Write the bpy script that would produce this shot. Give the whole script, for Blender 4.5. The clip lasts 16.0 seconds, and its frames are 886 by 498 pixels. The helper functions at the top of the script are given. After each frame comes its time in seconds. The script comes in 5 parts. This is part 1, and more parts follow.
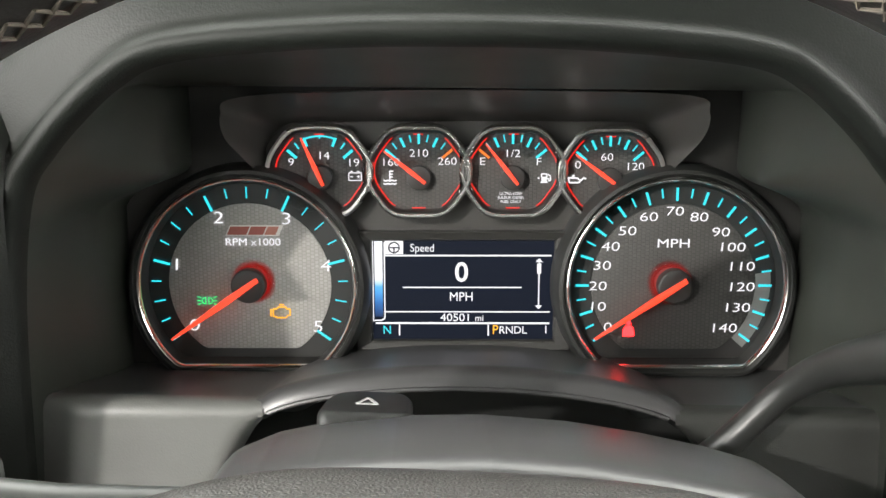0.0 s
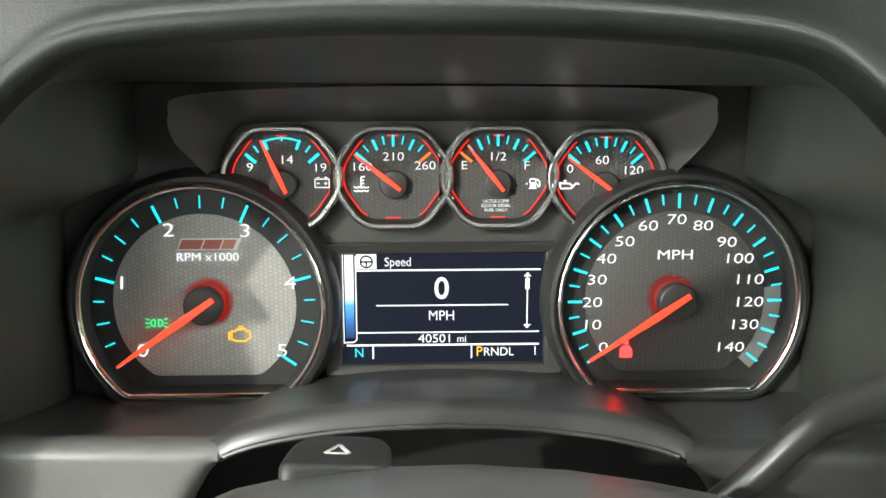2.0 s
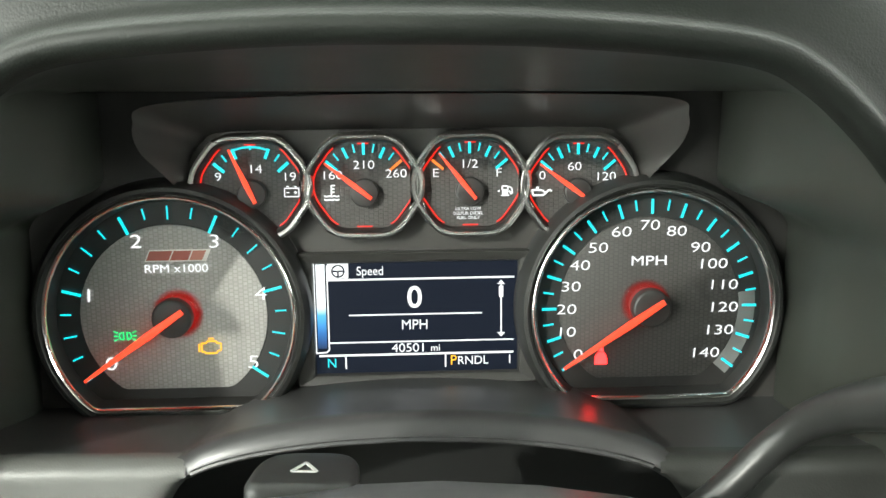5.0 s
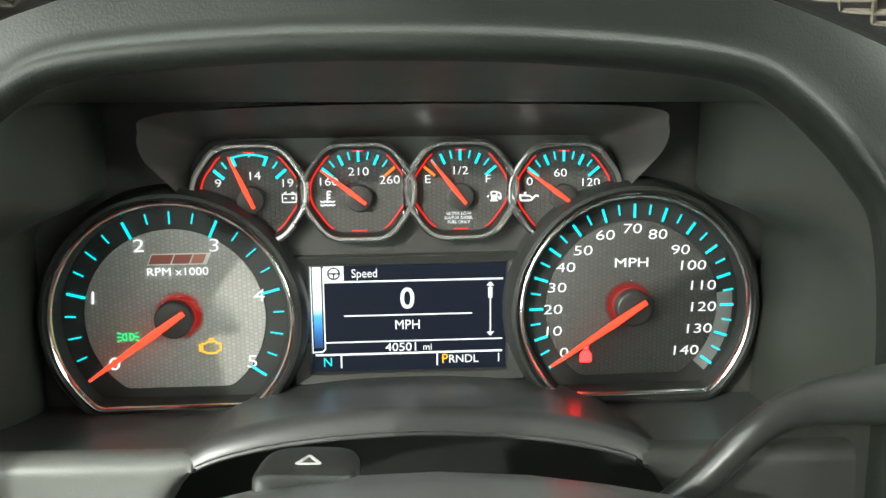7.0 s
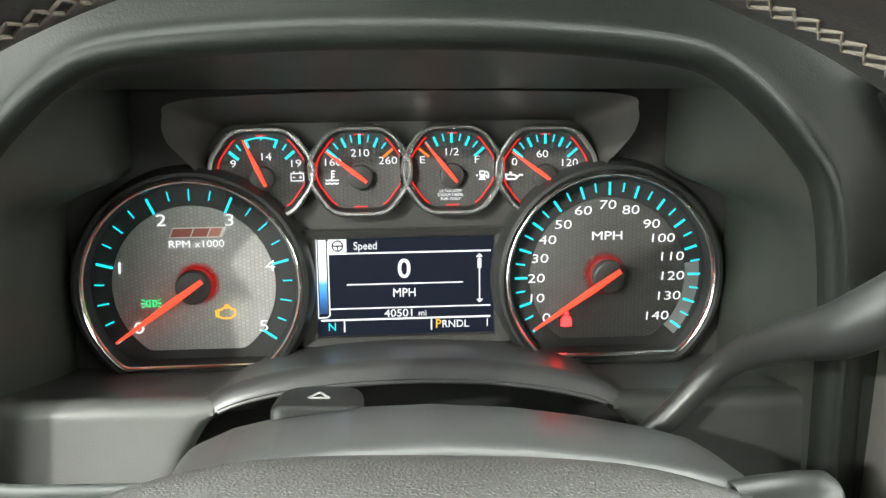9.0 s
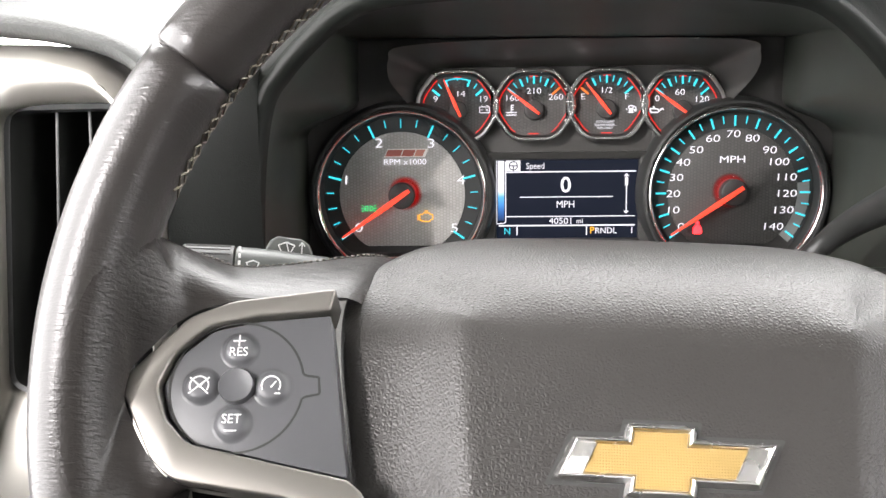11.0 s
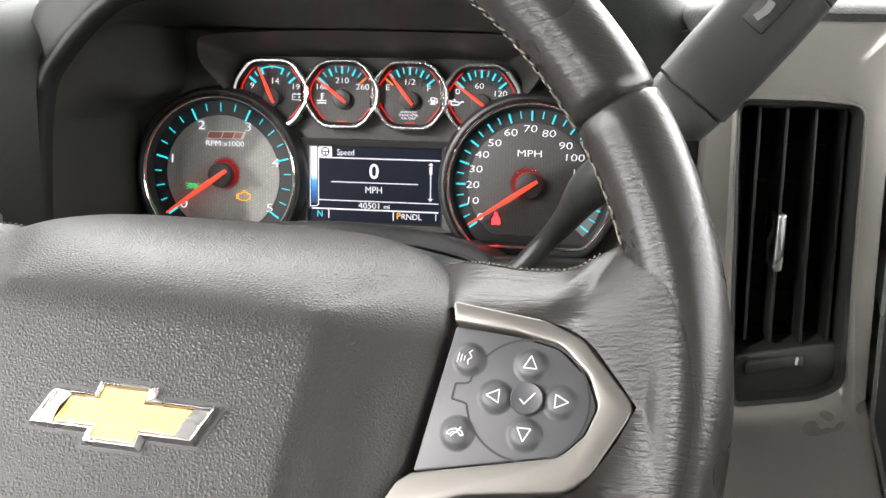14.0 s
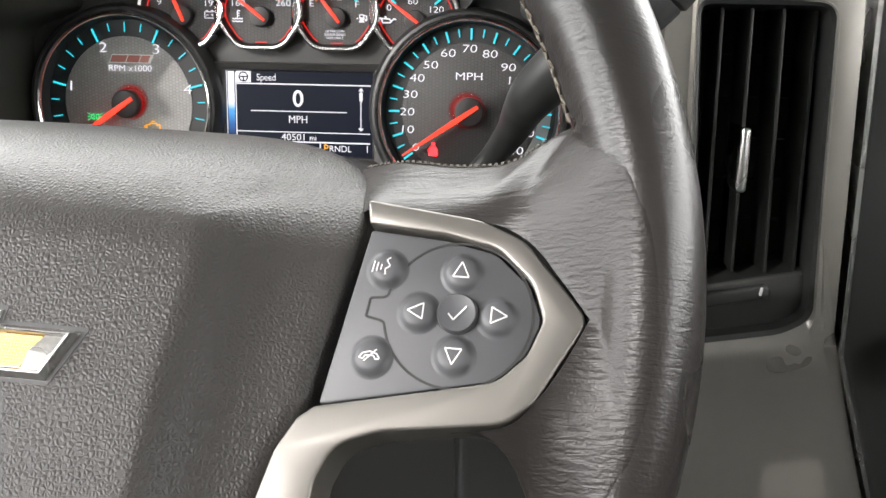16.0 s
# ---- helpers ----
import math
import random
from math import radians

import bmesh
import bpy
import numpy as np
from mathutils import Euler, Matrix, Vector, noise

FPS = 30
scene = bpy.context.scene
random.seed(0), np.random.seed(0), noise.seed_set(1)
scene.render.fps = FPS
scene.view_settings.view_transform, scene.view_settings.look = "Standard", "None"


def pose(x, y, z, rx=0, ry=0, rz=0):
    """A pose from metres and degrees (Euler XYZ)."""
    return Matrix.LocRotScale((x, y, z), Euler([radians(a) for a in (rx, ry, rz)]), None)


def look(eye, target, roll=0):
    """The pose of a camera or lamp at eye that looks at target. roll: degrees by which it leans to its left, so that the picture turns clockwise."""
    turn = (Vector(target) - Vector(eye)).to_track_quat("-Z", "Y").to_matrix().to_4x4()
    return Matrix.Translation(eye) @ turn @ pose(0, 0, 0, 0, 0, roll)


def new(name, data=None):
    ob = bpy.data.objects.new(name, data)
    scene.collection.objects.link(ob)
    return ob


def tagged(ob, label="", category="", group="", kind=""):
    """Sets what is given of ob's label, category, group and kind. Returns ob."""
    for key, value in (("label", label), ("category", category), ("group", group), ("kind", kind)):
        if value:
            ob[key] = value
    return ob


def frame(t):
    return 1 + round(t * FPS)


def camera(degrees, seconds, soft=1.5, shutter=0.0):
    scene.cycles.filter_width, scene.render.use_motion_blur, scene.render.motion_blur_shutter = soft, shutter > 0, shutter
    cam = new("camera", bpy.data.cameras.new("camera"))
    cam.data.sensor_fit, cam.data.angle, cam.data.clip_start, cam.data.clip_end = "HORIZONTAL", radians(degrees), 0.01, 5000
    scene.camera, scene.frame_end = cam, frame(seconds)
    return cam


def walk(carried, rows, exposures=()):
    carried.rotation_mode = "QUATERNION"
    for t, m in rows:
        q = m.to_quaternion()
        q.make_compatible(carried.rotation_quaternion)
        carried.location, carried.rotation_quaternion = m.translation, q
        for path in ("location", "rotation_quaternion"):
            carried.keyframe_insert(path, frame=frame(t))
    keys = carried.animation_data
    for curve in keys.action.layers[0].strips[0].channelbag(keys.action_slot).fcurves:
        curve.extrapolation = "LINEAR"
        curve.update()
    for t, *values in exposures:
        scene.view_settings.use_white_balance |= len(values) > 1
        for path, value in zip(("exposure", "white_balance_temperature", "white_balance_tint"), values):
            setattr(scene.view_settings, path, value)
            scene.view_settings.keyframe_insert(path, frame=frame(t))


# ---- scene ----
cam = camera(52.7, 16.0)
PATH = [
    (0, (0.0037, -0.4369, 0.1139), (-0.0526, 1.5149, -0.3189), 0.45),
    (0.5, (0.0023, -0.4169, 0.1100), (-0.0200, 1.5353, -0.3244), 0.58),
    (1, (-0.0034, -0.3979, 0.1082), (-0.0077, 1.5535, -0.3300), 0.60),
    (1.5, (-0.0014, -0.3904, 0.1090), (0.0023, 1.5606, -0.3309), 0.51),
    (2, (-0.0015, -0.3903, 0.1111), (0.0102, 1.5614, -0.3258), 0.42),
    (2.5, (-0.0015, -0.3881, 0.1121), (0.0143, 1.5622, -0.3307), 0.42),
    (3, (0.0027, -0.3869, 0.1142), (0.0215, 1.5634, -0.3285), 0.23),
    (3.5, (0.0047, -0.3805, 0.1151), (0.0304, 1.5700, -0.3265), 0.23),
    (4, (0.0047, -0.3816, 0.1141), (0.0365, 1.5691, -0.3265), 0.14),
    (6.5, (0.0007, -0.3953, 0.1177), (0.0765, 1.5544, -0.3213), 0.09),
    (7, (-0.0003, -0.4017, 0.1200), (0.0836, 1.5473, -0.3209), 0.10),
    (7.5, (0.0021, -0.4132, 0.1226), (0.0899, 1.5356, -0.3182), -0.00),
    (8, (0.0013, -0.4249, 0.1230), (0.0941, 1.5233, -0.3196), 0.00),
    (10.3, (-0.0161, -0.5384, 0.0853), (0.0672, 1.4171, -0.3258), 0.09),
    (10.5, (-0.0273, -0.5612, 0.0796), (0.0270, 1.3965, -0.3260), 0.06),
    (11, (-0.0438, -0.5840, 0.0759), (-0.1688, 1.3740, -0.3119), -0.33),
    (11.5, (-0.0343, -0.5957, 0.1020), (-0.2789, 1.3487, -0.2977), 0.64),
    (12, (-0.0079, -0.6055, 0.1378), (-0.2929, 1.3264, -0.2941), 1.90),
    (12.5, (0.0389, -0.6124, 0.1577), (-0.2848, 1.3098, -0.2902), 1.76),
    (13, (0.0912, -0.6159, 0.1478), (-0.2456, 1.3058, -0.2923), 1.44),
    (13.5, (0.1233, -0.6120, 0.1194), (-0.2324, 1.3062, -0.3209), 1.22),
    (14, (0.1552, -0.5893, 0.0817), (-0.1789, 1.3369, -0.3405), 1.35),
    (14.5, (0.1593, -0.5697, 0.0608), (-0.1441, 1.3646, -0.3473), 1.48),
    (15, (0.1579, -0.5500, 0.0474), (-0.1094, 1.3876, -0.3704), 1.42),
    (15.5, (0.1578, -0.5415, 0.0460), (-0.0802, 1.3946, -0.3954), 1.55),
    (16, (0.1577, -0.5414, 0.0481), (-0.0606, 1.3871, -0.4346), 1.47),
]
walk(cam, [(t, look(eye, target, roll)) for t, eye, target, roll in PATH],
     exposures=((0.0, 0.50, 6650, 10), (1.5, 0.70, 6600, 6), (4.0, 0.74, 6600, 2), (8.2, 0.80, 6550, -1), (10.5, 0.66, 6500, 16), (11.5, 0.68, 6500, 15), (12.5, 0.36, 6500, 11), (13.0, 0.31, 6500, 12), (14.0, 0.54, 6500, 14), (14.5, 0.56, 6500, 13), (16.0, 0.36, 6500, 14)))

# ---- world, lights, exposure are set here ----
world = bpy.data.worlds.new("showroom")
scene.world = world
world.use_nodes = True
wbg = world.node_tree.nodes["Background"]
wbg.inputs["Color"].default_value = (0.99, 1.0, 0.97, 1)
wbg.inputs["Strength"].default_value = 8.8
# low daylight through the open driver's door
day = bpy.data.lights.new("daylight", "SUN")
day.energy, day.angle, day.color = 2.0, radians(1.5), (1.0, 0.97, 0.93)
new("daylight", day).matrix_world = look((-1.1, -1.5, 0.72), (-0.55, -0.75, 0.36))

# ---- frames of reference: cluster face and steering wheel, (u right, v up, w to the driver) ----
FACE = Matrix(((1.02113, -0.01003, 0.02201, 0.0001), (0.02240, 0.04222, -1.02030, 0.0104), (0.00910, 1.02049, 0.04243, -0.0009), (0, 0, 0, 1)))
PLAIN = Matrix(((1, 0, 0, 0), (0, 0, -1, 0), (0, 1, 0, 0), (0, 0, 0, 1)))
WHEEL = Matrix(((0.98211, 0.02798, -0.00418, 0.0048), (-0.01892, 0.54183, -0.81939, -0.3190),
                (-0.02103, 0.81913, 0.54214, -0.0218), (0, 0, 0, 1)))
RIM_TURN = Matrix.Rotation(radians(17), 3, "X") @ Matrix.Rotation(radians(3), 3, "Y")
COLUMN = WHEEL @ RIM_TURN.to_4x4()



# ---- materials ----
def mat(name, base, rough=0.5, metal=0.0, grain=0.0, grain_size=0.001, kind="noise", vary=0.12, vary_size=0.03, gloss_vary=0.06, coat=0.0, spec=0.5):
    m = bpy.data.materials.new(name)
    m.use_nodes = True
    nt = m.node_tree
    p = nt.nodes["Principled BSDF"]
    p.inputs["Roughness"].default_value, p.inputs["Metallic"].default_value = rough, metal
    p.inputs["Coat Weight"].default_value = coat
    p.inputs["Specular IOR Level"].default_value = spec
    co = nt.nodes.new("ShaderNodeTexCoord")
    n1 = nt.nodes.new("ShaderNodeTexNoise")
    n1.inputs["Scale"].default_value, n1.inputs["Detail"].default_value = 1 / vary_size, 5
    nt.links.new(co.outputs["Object"], n1.inputs["Vector"])
    ramp = nt.nodes.new("ShaderNodeMix")
    ramp.data_type = "RGBA"
    ramp.inputs["A"].default_value = (*[c * (1 - vary) for c in base], 1)
    ramp.inputs["B"].default_value = (*[min(1, c * (1 + vary)) for c in base], 1)
    nt.links.new(n1.outputs["Fac"], ramp.inputs["Factor"])
    nt.links.new(ramp.outputs["Result"], p.inputs["Base Color"])
    mr = nt.nodes.new("ShaderNodeMapRange")
    mr.inputs["From Min"].default_value, mr.inputs["From Max"].default_value = 0.3, 0.7
    mr.inputs["To Min"].default_value, mr.inputs["To Max"].default_value = max(0.02, rough - gloss_vary), min(1, rough + gloss_vary)
    n2 = nt.nodes.new("ShaderNodeTexNoise")
    n2.inputs["Scale"].default_value, n2.inputs["Detail"].default_value = 0.35 / vary_size, 3
    nt.links.new(co.outputs["Object"], n2.inputs["Vector"])
    nt.links.new(n2.outputs["Fac"], mr.inputs["Value"])
    nt.links.new(mr.outputs["Result"], p.inputs["Roughness"])
    if grain:
        if kind == "noise":
            g = nt.nodes.new("ShaderNodeTexNoise")
            g.inputs["Detail"].default_value = 4
            out = g.outputs["Fac"]
        elif kind == "cells":
            # closed pebbles between thin creases, bent by noise so that no two are alike
            g = nt.nodes.new("ShaderNodeTexVoronoi")
            g.feature = "DISTANCE_TO_EDGE"
            bend = nt.nodes.new("ShaderNodeTexNoise")
            bend.inputs["Scale"].default_value, bend.inputs["Detail"].default_value = 0.9 / grain_size, 2
            nt.links.new(co.outputs["Object"], bend.inputs["Vector"])
            shift = nt.nodes.new("ShaderNodeVectorMath")
            shift.operation = "MULTIPLY_ADD"
            shift.inputs[1].default_value = (grain_size * 0.45,) * 3
            nt.links.new(bend.outputs["Color"], shift.inputs[0])
            nt.links.new(co.outputs["Object"], shift.inputs[2])
            cut = nt.nodes.new("ShaderNodeMapRange")
            cut.interpolation_type = "SMOOTHSTEP"
            cut.inputs["From Max"].default_value = 0.42
            nt.links.new(g.outputs["Distance"], cut.inputs["Value"])
            out = cut.outputs["Result"]
        else:
            g = nt.nodes.new("ShaderNodeTexVoronoi")
            g.feature = "SMOOTH_F1"
            g.inputs["Smoothness"].default_value = 1.0
            out = g.outputs["Distance"]
        g.inputs["Scale"].default_value = 1 / grain_size
        nt.links.new(shift.outputs["Vector"] if kind == "cells" else co.outputs["Object"], g.inputs["Vector"])
        b = nt.nodes.new("ShaderNodeBump")
        b.inputs["Strength"].default_value, b.inputs["Distance"].default_value = grain, grain_size * 0.5
        b.invert = kind == "voronoi"
        nt.links.new(out, b.inputs["Height"])
        nt.links.new(b.outputs["Normal"], p.inputs["Normal"])
    return m


def creased(m, strength):
    """Fine wrinkles of stretched leather on top of the grain."""
    nt = m.node_tree
    p = nt.nodes["Principled BSDF"]
    first = p.inputs["Normal"].links[0].from_socket
    co = nt.nodes.new("ShaderNodeTexCoord")
    mp = nt.nodes.new("ShaderNodeMapping")
    mp.inputs["Scale"].default_value = (120, 720, 270)
    mp.inputs["Rotation"].default_value = (0, 0, 0.25)
    n = nt.nodes.new("ShaderNodeTexNoise")
    n.inputs["Scale"].default_value, n.inputs["Detail"].default_value, n.inputs["Distortion"].default_value = 1.0, 3, 0.6
    b = nt.nodes.new("ShaderNodeBump")
    b.inputs["Distance"].default_value = 0.0008
    nt.links.new(co.outputs["Object"], mp.inputs["Vector"])
    nt.links.new(mp.outputs["Vector"], n.inputs["Vector"])
    b.inputs["Strength"].default_value = strength
    nt.links.new(n.outputs["Fac"], b.inputs["Height"])
    nt.links.new(first, b.inputs["Normal"])
    nt.links.new(b.outputs["Normal"], p.inputs["Normal"])
    return m


def dotted(m):
    """A fine square grid of raised dots."""
    nt = m.node_tree
    p = nt.nodes["Principled BSDF"]
    co = nt.nodes.new("ShaderNodeTexCoord")
    br = nt.nodes.new("ShaderNodeTexBrick")
    br.offset = 0.0
    br.inputs["Scale"].default_value = 1.0
    br.inputs["Brick Width"].default_value = br.inputs["Row Height"].default_value = 0.00085
    br.inputs["Mortar Size"].default_value, br.inputs["Mortar Smooth"].default_value = 0.00022, 1.0
    b = nt.nodes.new("ShaderNodeBump")
    b.inputs["Strength"].default_value, b.inputs["Distance"].default_value = 0.35, 0.0003
    b.invert = True
    nt.links.new(co.outputs["Object"], br.inputs["Vector"])
    nt.links.new(br.outputs["Fac"], b.inputs["Height"])
    nt.links.new(b.outputs["Normal"], p.inputs["Normal"])
    return m


def glow(name, colour, strength, base=(0.02, 0.02, 0.02), rough=0.5, spec=0.5):
    m = bpy.data.materials.new(name)
    m.use_nodes = True
    p = m.node_tree.nodes["Principled BSDF"]
    p.inputs["Base Color"].default_value, p.inputs["Roughness"].default_value = (*base, 1), rough
    p.inputs["Specular IOR Level"].default_value = spec
    p.inputs["Emission Color"].default_value, p.inputs["Emission Strength"].default_value = (*colour, 1), strength
    return m


def woven(name, light, dark, rough=0.55):
    """Dial face printed and embossed with rows of short dashes."""
    m = mat(name, light, rough, vary=0.05)
    nt = m.node_tree
    p = nt.nodes["Principled BSDF"]
    co = nt.nodes.new("ShaderNodeTexCoord")
    b = nt.nodes.new("ShaderNodeTexBrick")
    b.inputs["Scale"].default_value = 1.0
    b.inputs["Brick Width"].default_value, b.inputs["Row Height"].default_value = 0.0019, 0.0021
    b.inputs["Mortar Size"].default_value, b.inputs["Mortar Smooth"].default_value = 0.00035, 0.6
    b.inputs["Color1"].default_value, b.inputs["Color2"].default_value = (*light, 1), (*[c * 0.85 for c in light], 1)
    b.inputs["Mortar"].default_value = (*dark, 1)
    mp = nt.nodes.new("ShaderNodeMapping")
    mp.inputs["Rotation"].default_value = (0, 0, radians(90))
    nt.links.new(co.outputs["Object"], mp.inputs["Vector"])
    nt.links.new(mp.outputs["Vector"], b.inputs["Vector"])
    nt.links.new(b.outputs["Color"], p.inputs["Base Color"])
    bu = nt.nodes.new("ShaderNodeBump")
    bu.inputs["Strength"].default_value, bu.inputs["Distance"].default_value = 0.35, 0.0003
    nt.links.new(b.outputs["Fac"], bu.inputs["Height"])
    bu.invert = True
    nt.links.new(bu.outputs["Normal"], p.inputs["Normal"])
    return m


def bar_glow(name):
    """Back-lit bar that runs from white at the top to blue and dark at the bottom."""
    m = glow(name, (1, 1, 1), 1.0)
    nt = m.node_tree
    p = nt.nodes["Principled BSDF"]
    co = nt.nodes.new("ShaderNodeTexCoord")
    s = nt.nodes.new("ShaderNodeSeparateXYZ")
    r = nt.nodes.new("ShaderNodeValToRGB")
    nt.links.new(co.outputs["Generated"], s.inputs["Vector"])
    nt.links.new(s.outputs["Y"], r.inputs["Fac"])
    e = r.color_ramp.elements
    e[0].position, e[0].color = 0.0, (0.01, 0.03, 0.10, 1)
    e[1].position, e[1].color = 0.52, (0.92, 0.95, 1, 1)
    k = e.new(0.40)
    k.color = (0.10, 0.42, 0.85, 1)
    k = e.new(0.18)
    k.color = (0.03, 0.14, 0.42, 1)
    nt.links.new(r.outputs["Color"], p.inputs["Emission Color"])
    return m



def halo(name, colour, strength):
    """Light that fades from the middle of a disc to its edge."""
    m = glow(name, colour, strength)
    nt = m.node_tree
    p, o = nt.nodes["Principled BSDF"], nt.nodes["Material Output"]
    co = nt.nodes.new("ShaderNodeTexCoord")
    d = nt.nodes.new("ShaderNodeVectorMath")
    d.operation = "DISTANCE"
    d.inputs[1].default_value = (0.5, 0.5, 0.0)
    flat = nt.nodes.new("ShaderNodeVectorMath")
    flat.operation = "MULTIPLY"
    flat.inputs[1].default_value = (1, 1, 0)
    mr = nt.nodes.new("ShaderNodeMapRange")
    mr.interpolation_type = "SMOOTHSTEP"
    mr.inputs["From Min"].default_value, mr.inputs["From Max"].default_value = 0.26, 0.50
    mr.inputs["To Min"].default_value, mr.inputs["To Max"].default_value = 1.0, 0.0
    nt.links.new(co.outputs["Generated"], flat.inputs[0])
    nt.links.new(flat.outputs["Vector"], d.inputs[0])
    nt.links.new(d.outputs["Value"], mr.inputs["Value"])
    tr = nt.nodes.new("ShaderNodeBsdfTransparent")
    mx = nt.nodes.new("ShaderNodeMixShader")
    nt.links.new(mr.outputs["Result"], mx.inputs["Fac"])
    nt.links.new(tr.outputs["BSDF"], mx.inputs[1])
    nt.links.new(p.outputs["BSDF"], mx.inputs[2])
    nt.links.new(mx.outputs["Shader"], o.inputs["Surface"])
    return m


M_HOOD = mat("soft_black_plastic", (0.0095, 0.0115, 0.0095), 0.52, grain=0.25, grain_size=0.0008, kind="voronoi", spec=0.30)
M_ARM = mat("satin_black_plastic", (0.022, 0.023, 0.022), 0.40, vary=0.1)
M_GRIP = mat("grained_grip_plastic", (0.030, 0.031, 0.030), 0.50, grain=0.3, grain_size=0.0007, kind="voronoi")
M_LINER = mat("hood_liner_plastic", (0.034, 0.038, 0.032), 0.46, grain=0.15, grain_size=0.0006)
M_DASH = mat("dash_vinyl", (0.068, 0.070, 0.067), 0.55, grain=0.5, grain_size=0.0013, kind="voronoi", vary=0.08, vary_size=0.06)
M_LOWER_LIT = mat("lit_panel_plastic", (0.155, 0.157, 0.149), 0.40, grain=0.25, grain_size=0.0007, kind="voronoi")
M_BLACK = mat("black_plastic", (0.021, 0.022, 0.021), 0.42, vary=0.2)
M_MASK = mat("cluster_mask_plastic", (0.046, 0.045, 0.042), 0.45, grain=0.1, grain_size=0.0005)
M_BEZEL = mat("display_bezel_plastic", (0.034, 0.034, 0.032), 0.42, vary=0.08)
M_SLAT = mat("vent_slat_plastic", (0.013, 0.014, 0.013), 0.38, vary=0.1)
M_DUCT = mat("deep_duct_plastic", (0.011, 0.011, 0.010), 0.7, vary=0.1, spec=0.2)
M_SURROUND = mat("glossy_black_surround", (0.046, 0.045, 0.042), 0.42, vary=0.1, gloss_vary=0.03)
M_SHELF = mat("satin_black_shelf", (0.054, 0.054, 0.055), 0.32, vary=0.1, gloss_vary=0.03)
M_LEATHER = creased(mat("worn_black_leather", (0.026, 0.0232, 0.0218), 0.30, grain=0.12, grain_size=0.0008, kind="voronoi", vary=0.15, vary_size=0.03, gloss_vary=0.05, spec=0.5), 0.18)
M_LEATHER_CREASED = creased(mat("creased_black_leather", (0.021, 0.0187, 0.0174), 0.34, grain=0.15, grain_size=0.0008, kind="voronoi", vary=0.15, vary_size=0.02, gloss_vary=0.05, spec=0.33), 0.30)
M_PAD = mat("grained_vinyl", (0.036, 0.034, 0.032), 0.40, grain=0.25, grain_size=0.0014, kind="cells", vary=0.08, spec=0.34)
M_STALK = mat("matte_stalk_plastic", (0.040, 0.043, 0.040), 0.42, grain=0.15, grain_size=0.0004)
M_POD = mat("matte_switch_plastic", (0.070, 0.071, 0.076), 0.42, grain=0.15, grain_size=0.0004)
M_TRIM = mat("satin_dash_trim", (0.35, 0.335, 0.305), 0.32, 0.72, vary=0.05, grain=0.05, grain_size=0.0004)
M_PANEL = mat("smooth_grey_panel", (0.075, 0.074, 0.072), 0.34, vary=0.06)
M_LOWER_DARK = mat("shaded_and_door_panel_plastic", (0.034, 0.036, 0.033), 0.40, grain=0.2, grain_size=0.0007, kind="voronoi")
M_SILVER = mat("satin_silver_paint", (0.225, 0.213, 0.195), 0.38, 0.75, vary=0.05, grain=0.05, grain_size=0.0004)
M_CHROME = mat("chrome", (0.86, 0.85, 0.83), 0.26, 1.0, vary=0.03, gloss_vary=0.03)
M_RING = mat("satin_chrome", (0.78, 0.77, 0.75), 0.14, 1.0, vary=0.03, gloss_vary=0.03)
M_BAND = mat("pale_scale_band", (0.19, 0.19, 0.182), 0.5, vary=0.1)
M_GOLD = dotted(mat("gold_emblem", (0.48, 0.33, 0.125), 0.32, 0.75, vary=0.06))
M_THREAD = mat("beige_thread", (0.150, 0.130, 0.105), 0.8, vary=0.25, vary_size=0.002)
M_THREAD_DARK = mat("grey_thread", (0.11, 0.10, 0.085), 0.8, vary=0.25, vary_size=0.002)
M_PILLAR = mat("light_grey_trim", (0.19, 0.195, 0.185), 0.6, grain=0.25, grain_size=0.001, kind="voronoi", vary=0.05)
M_ROOF = mat("headliner_cloth", (0.20, 0.20, 0.19), 0.9, grain=0.5, grain_size=0.002)
M_CARPET = mat("dark_carpet", (0.03, 0.03, 0.03), 0.95, grain=0.8, grain_size=0.003)
M_RUBBER = mat("black_rubber", (0.010, 0.010, 0.010), 0.6)
M_TINT = mat("dark_privacy_glass", (0.012, 0.013, 0.013), 0.08, vary=0.05, gloss_vary=0.02)
M_COWL = mat("weathered_cowl_plastic", (0.10, 0.11, 0.11), 0.6, vary=0.2)
M_PAPER = mat("white_paper", (0.80, 0.82, 0.80), 0.7, vary=0.02)
M_GREEN_CARD = mat("green_card", (0.05, 0.20, 0.06), 0.6)
M_PRINT_GREY = mat("grey_print", (0.40, 0.41, 0.40), 0.6, vary=0.05)
M_PRINT = mat("white_print", (0.62, 0.62, 0.61), 0.6, vary=0.03)
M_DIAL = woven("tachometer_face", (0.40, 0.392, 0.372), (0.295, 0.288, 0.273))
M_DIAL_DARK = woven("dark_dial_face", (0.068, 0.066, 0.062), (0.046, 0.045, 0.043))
M_ANNULUS = mat("dial_border", (0.022, 0.022, 0.021), 0.5)
M_HUB = mat("needle_hub_plastic", (0.035, 0.035, 0.034), 0.45)
M_SCREEN = glow("display_glass", (0.006, 0.010, 0.020), 0.75, base=(0.005, 0.005, 0.007), rough=0.3, spec=0.2)
M_CYAN = glow("cyan_backlight", (0.02, 0.72, 0.86), 0.92)
M_WHITE = glow("white_backlight", (0.95, 0.95, 1.0), 0.86)
M_RED = glow("red_backlight", (1.0, 0.025, 0.015), 0.8)
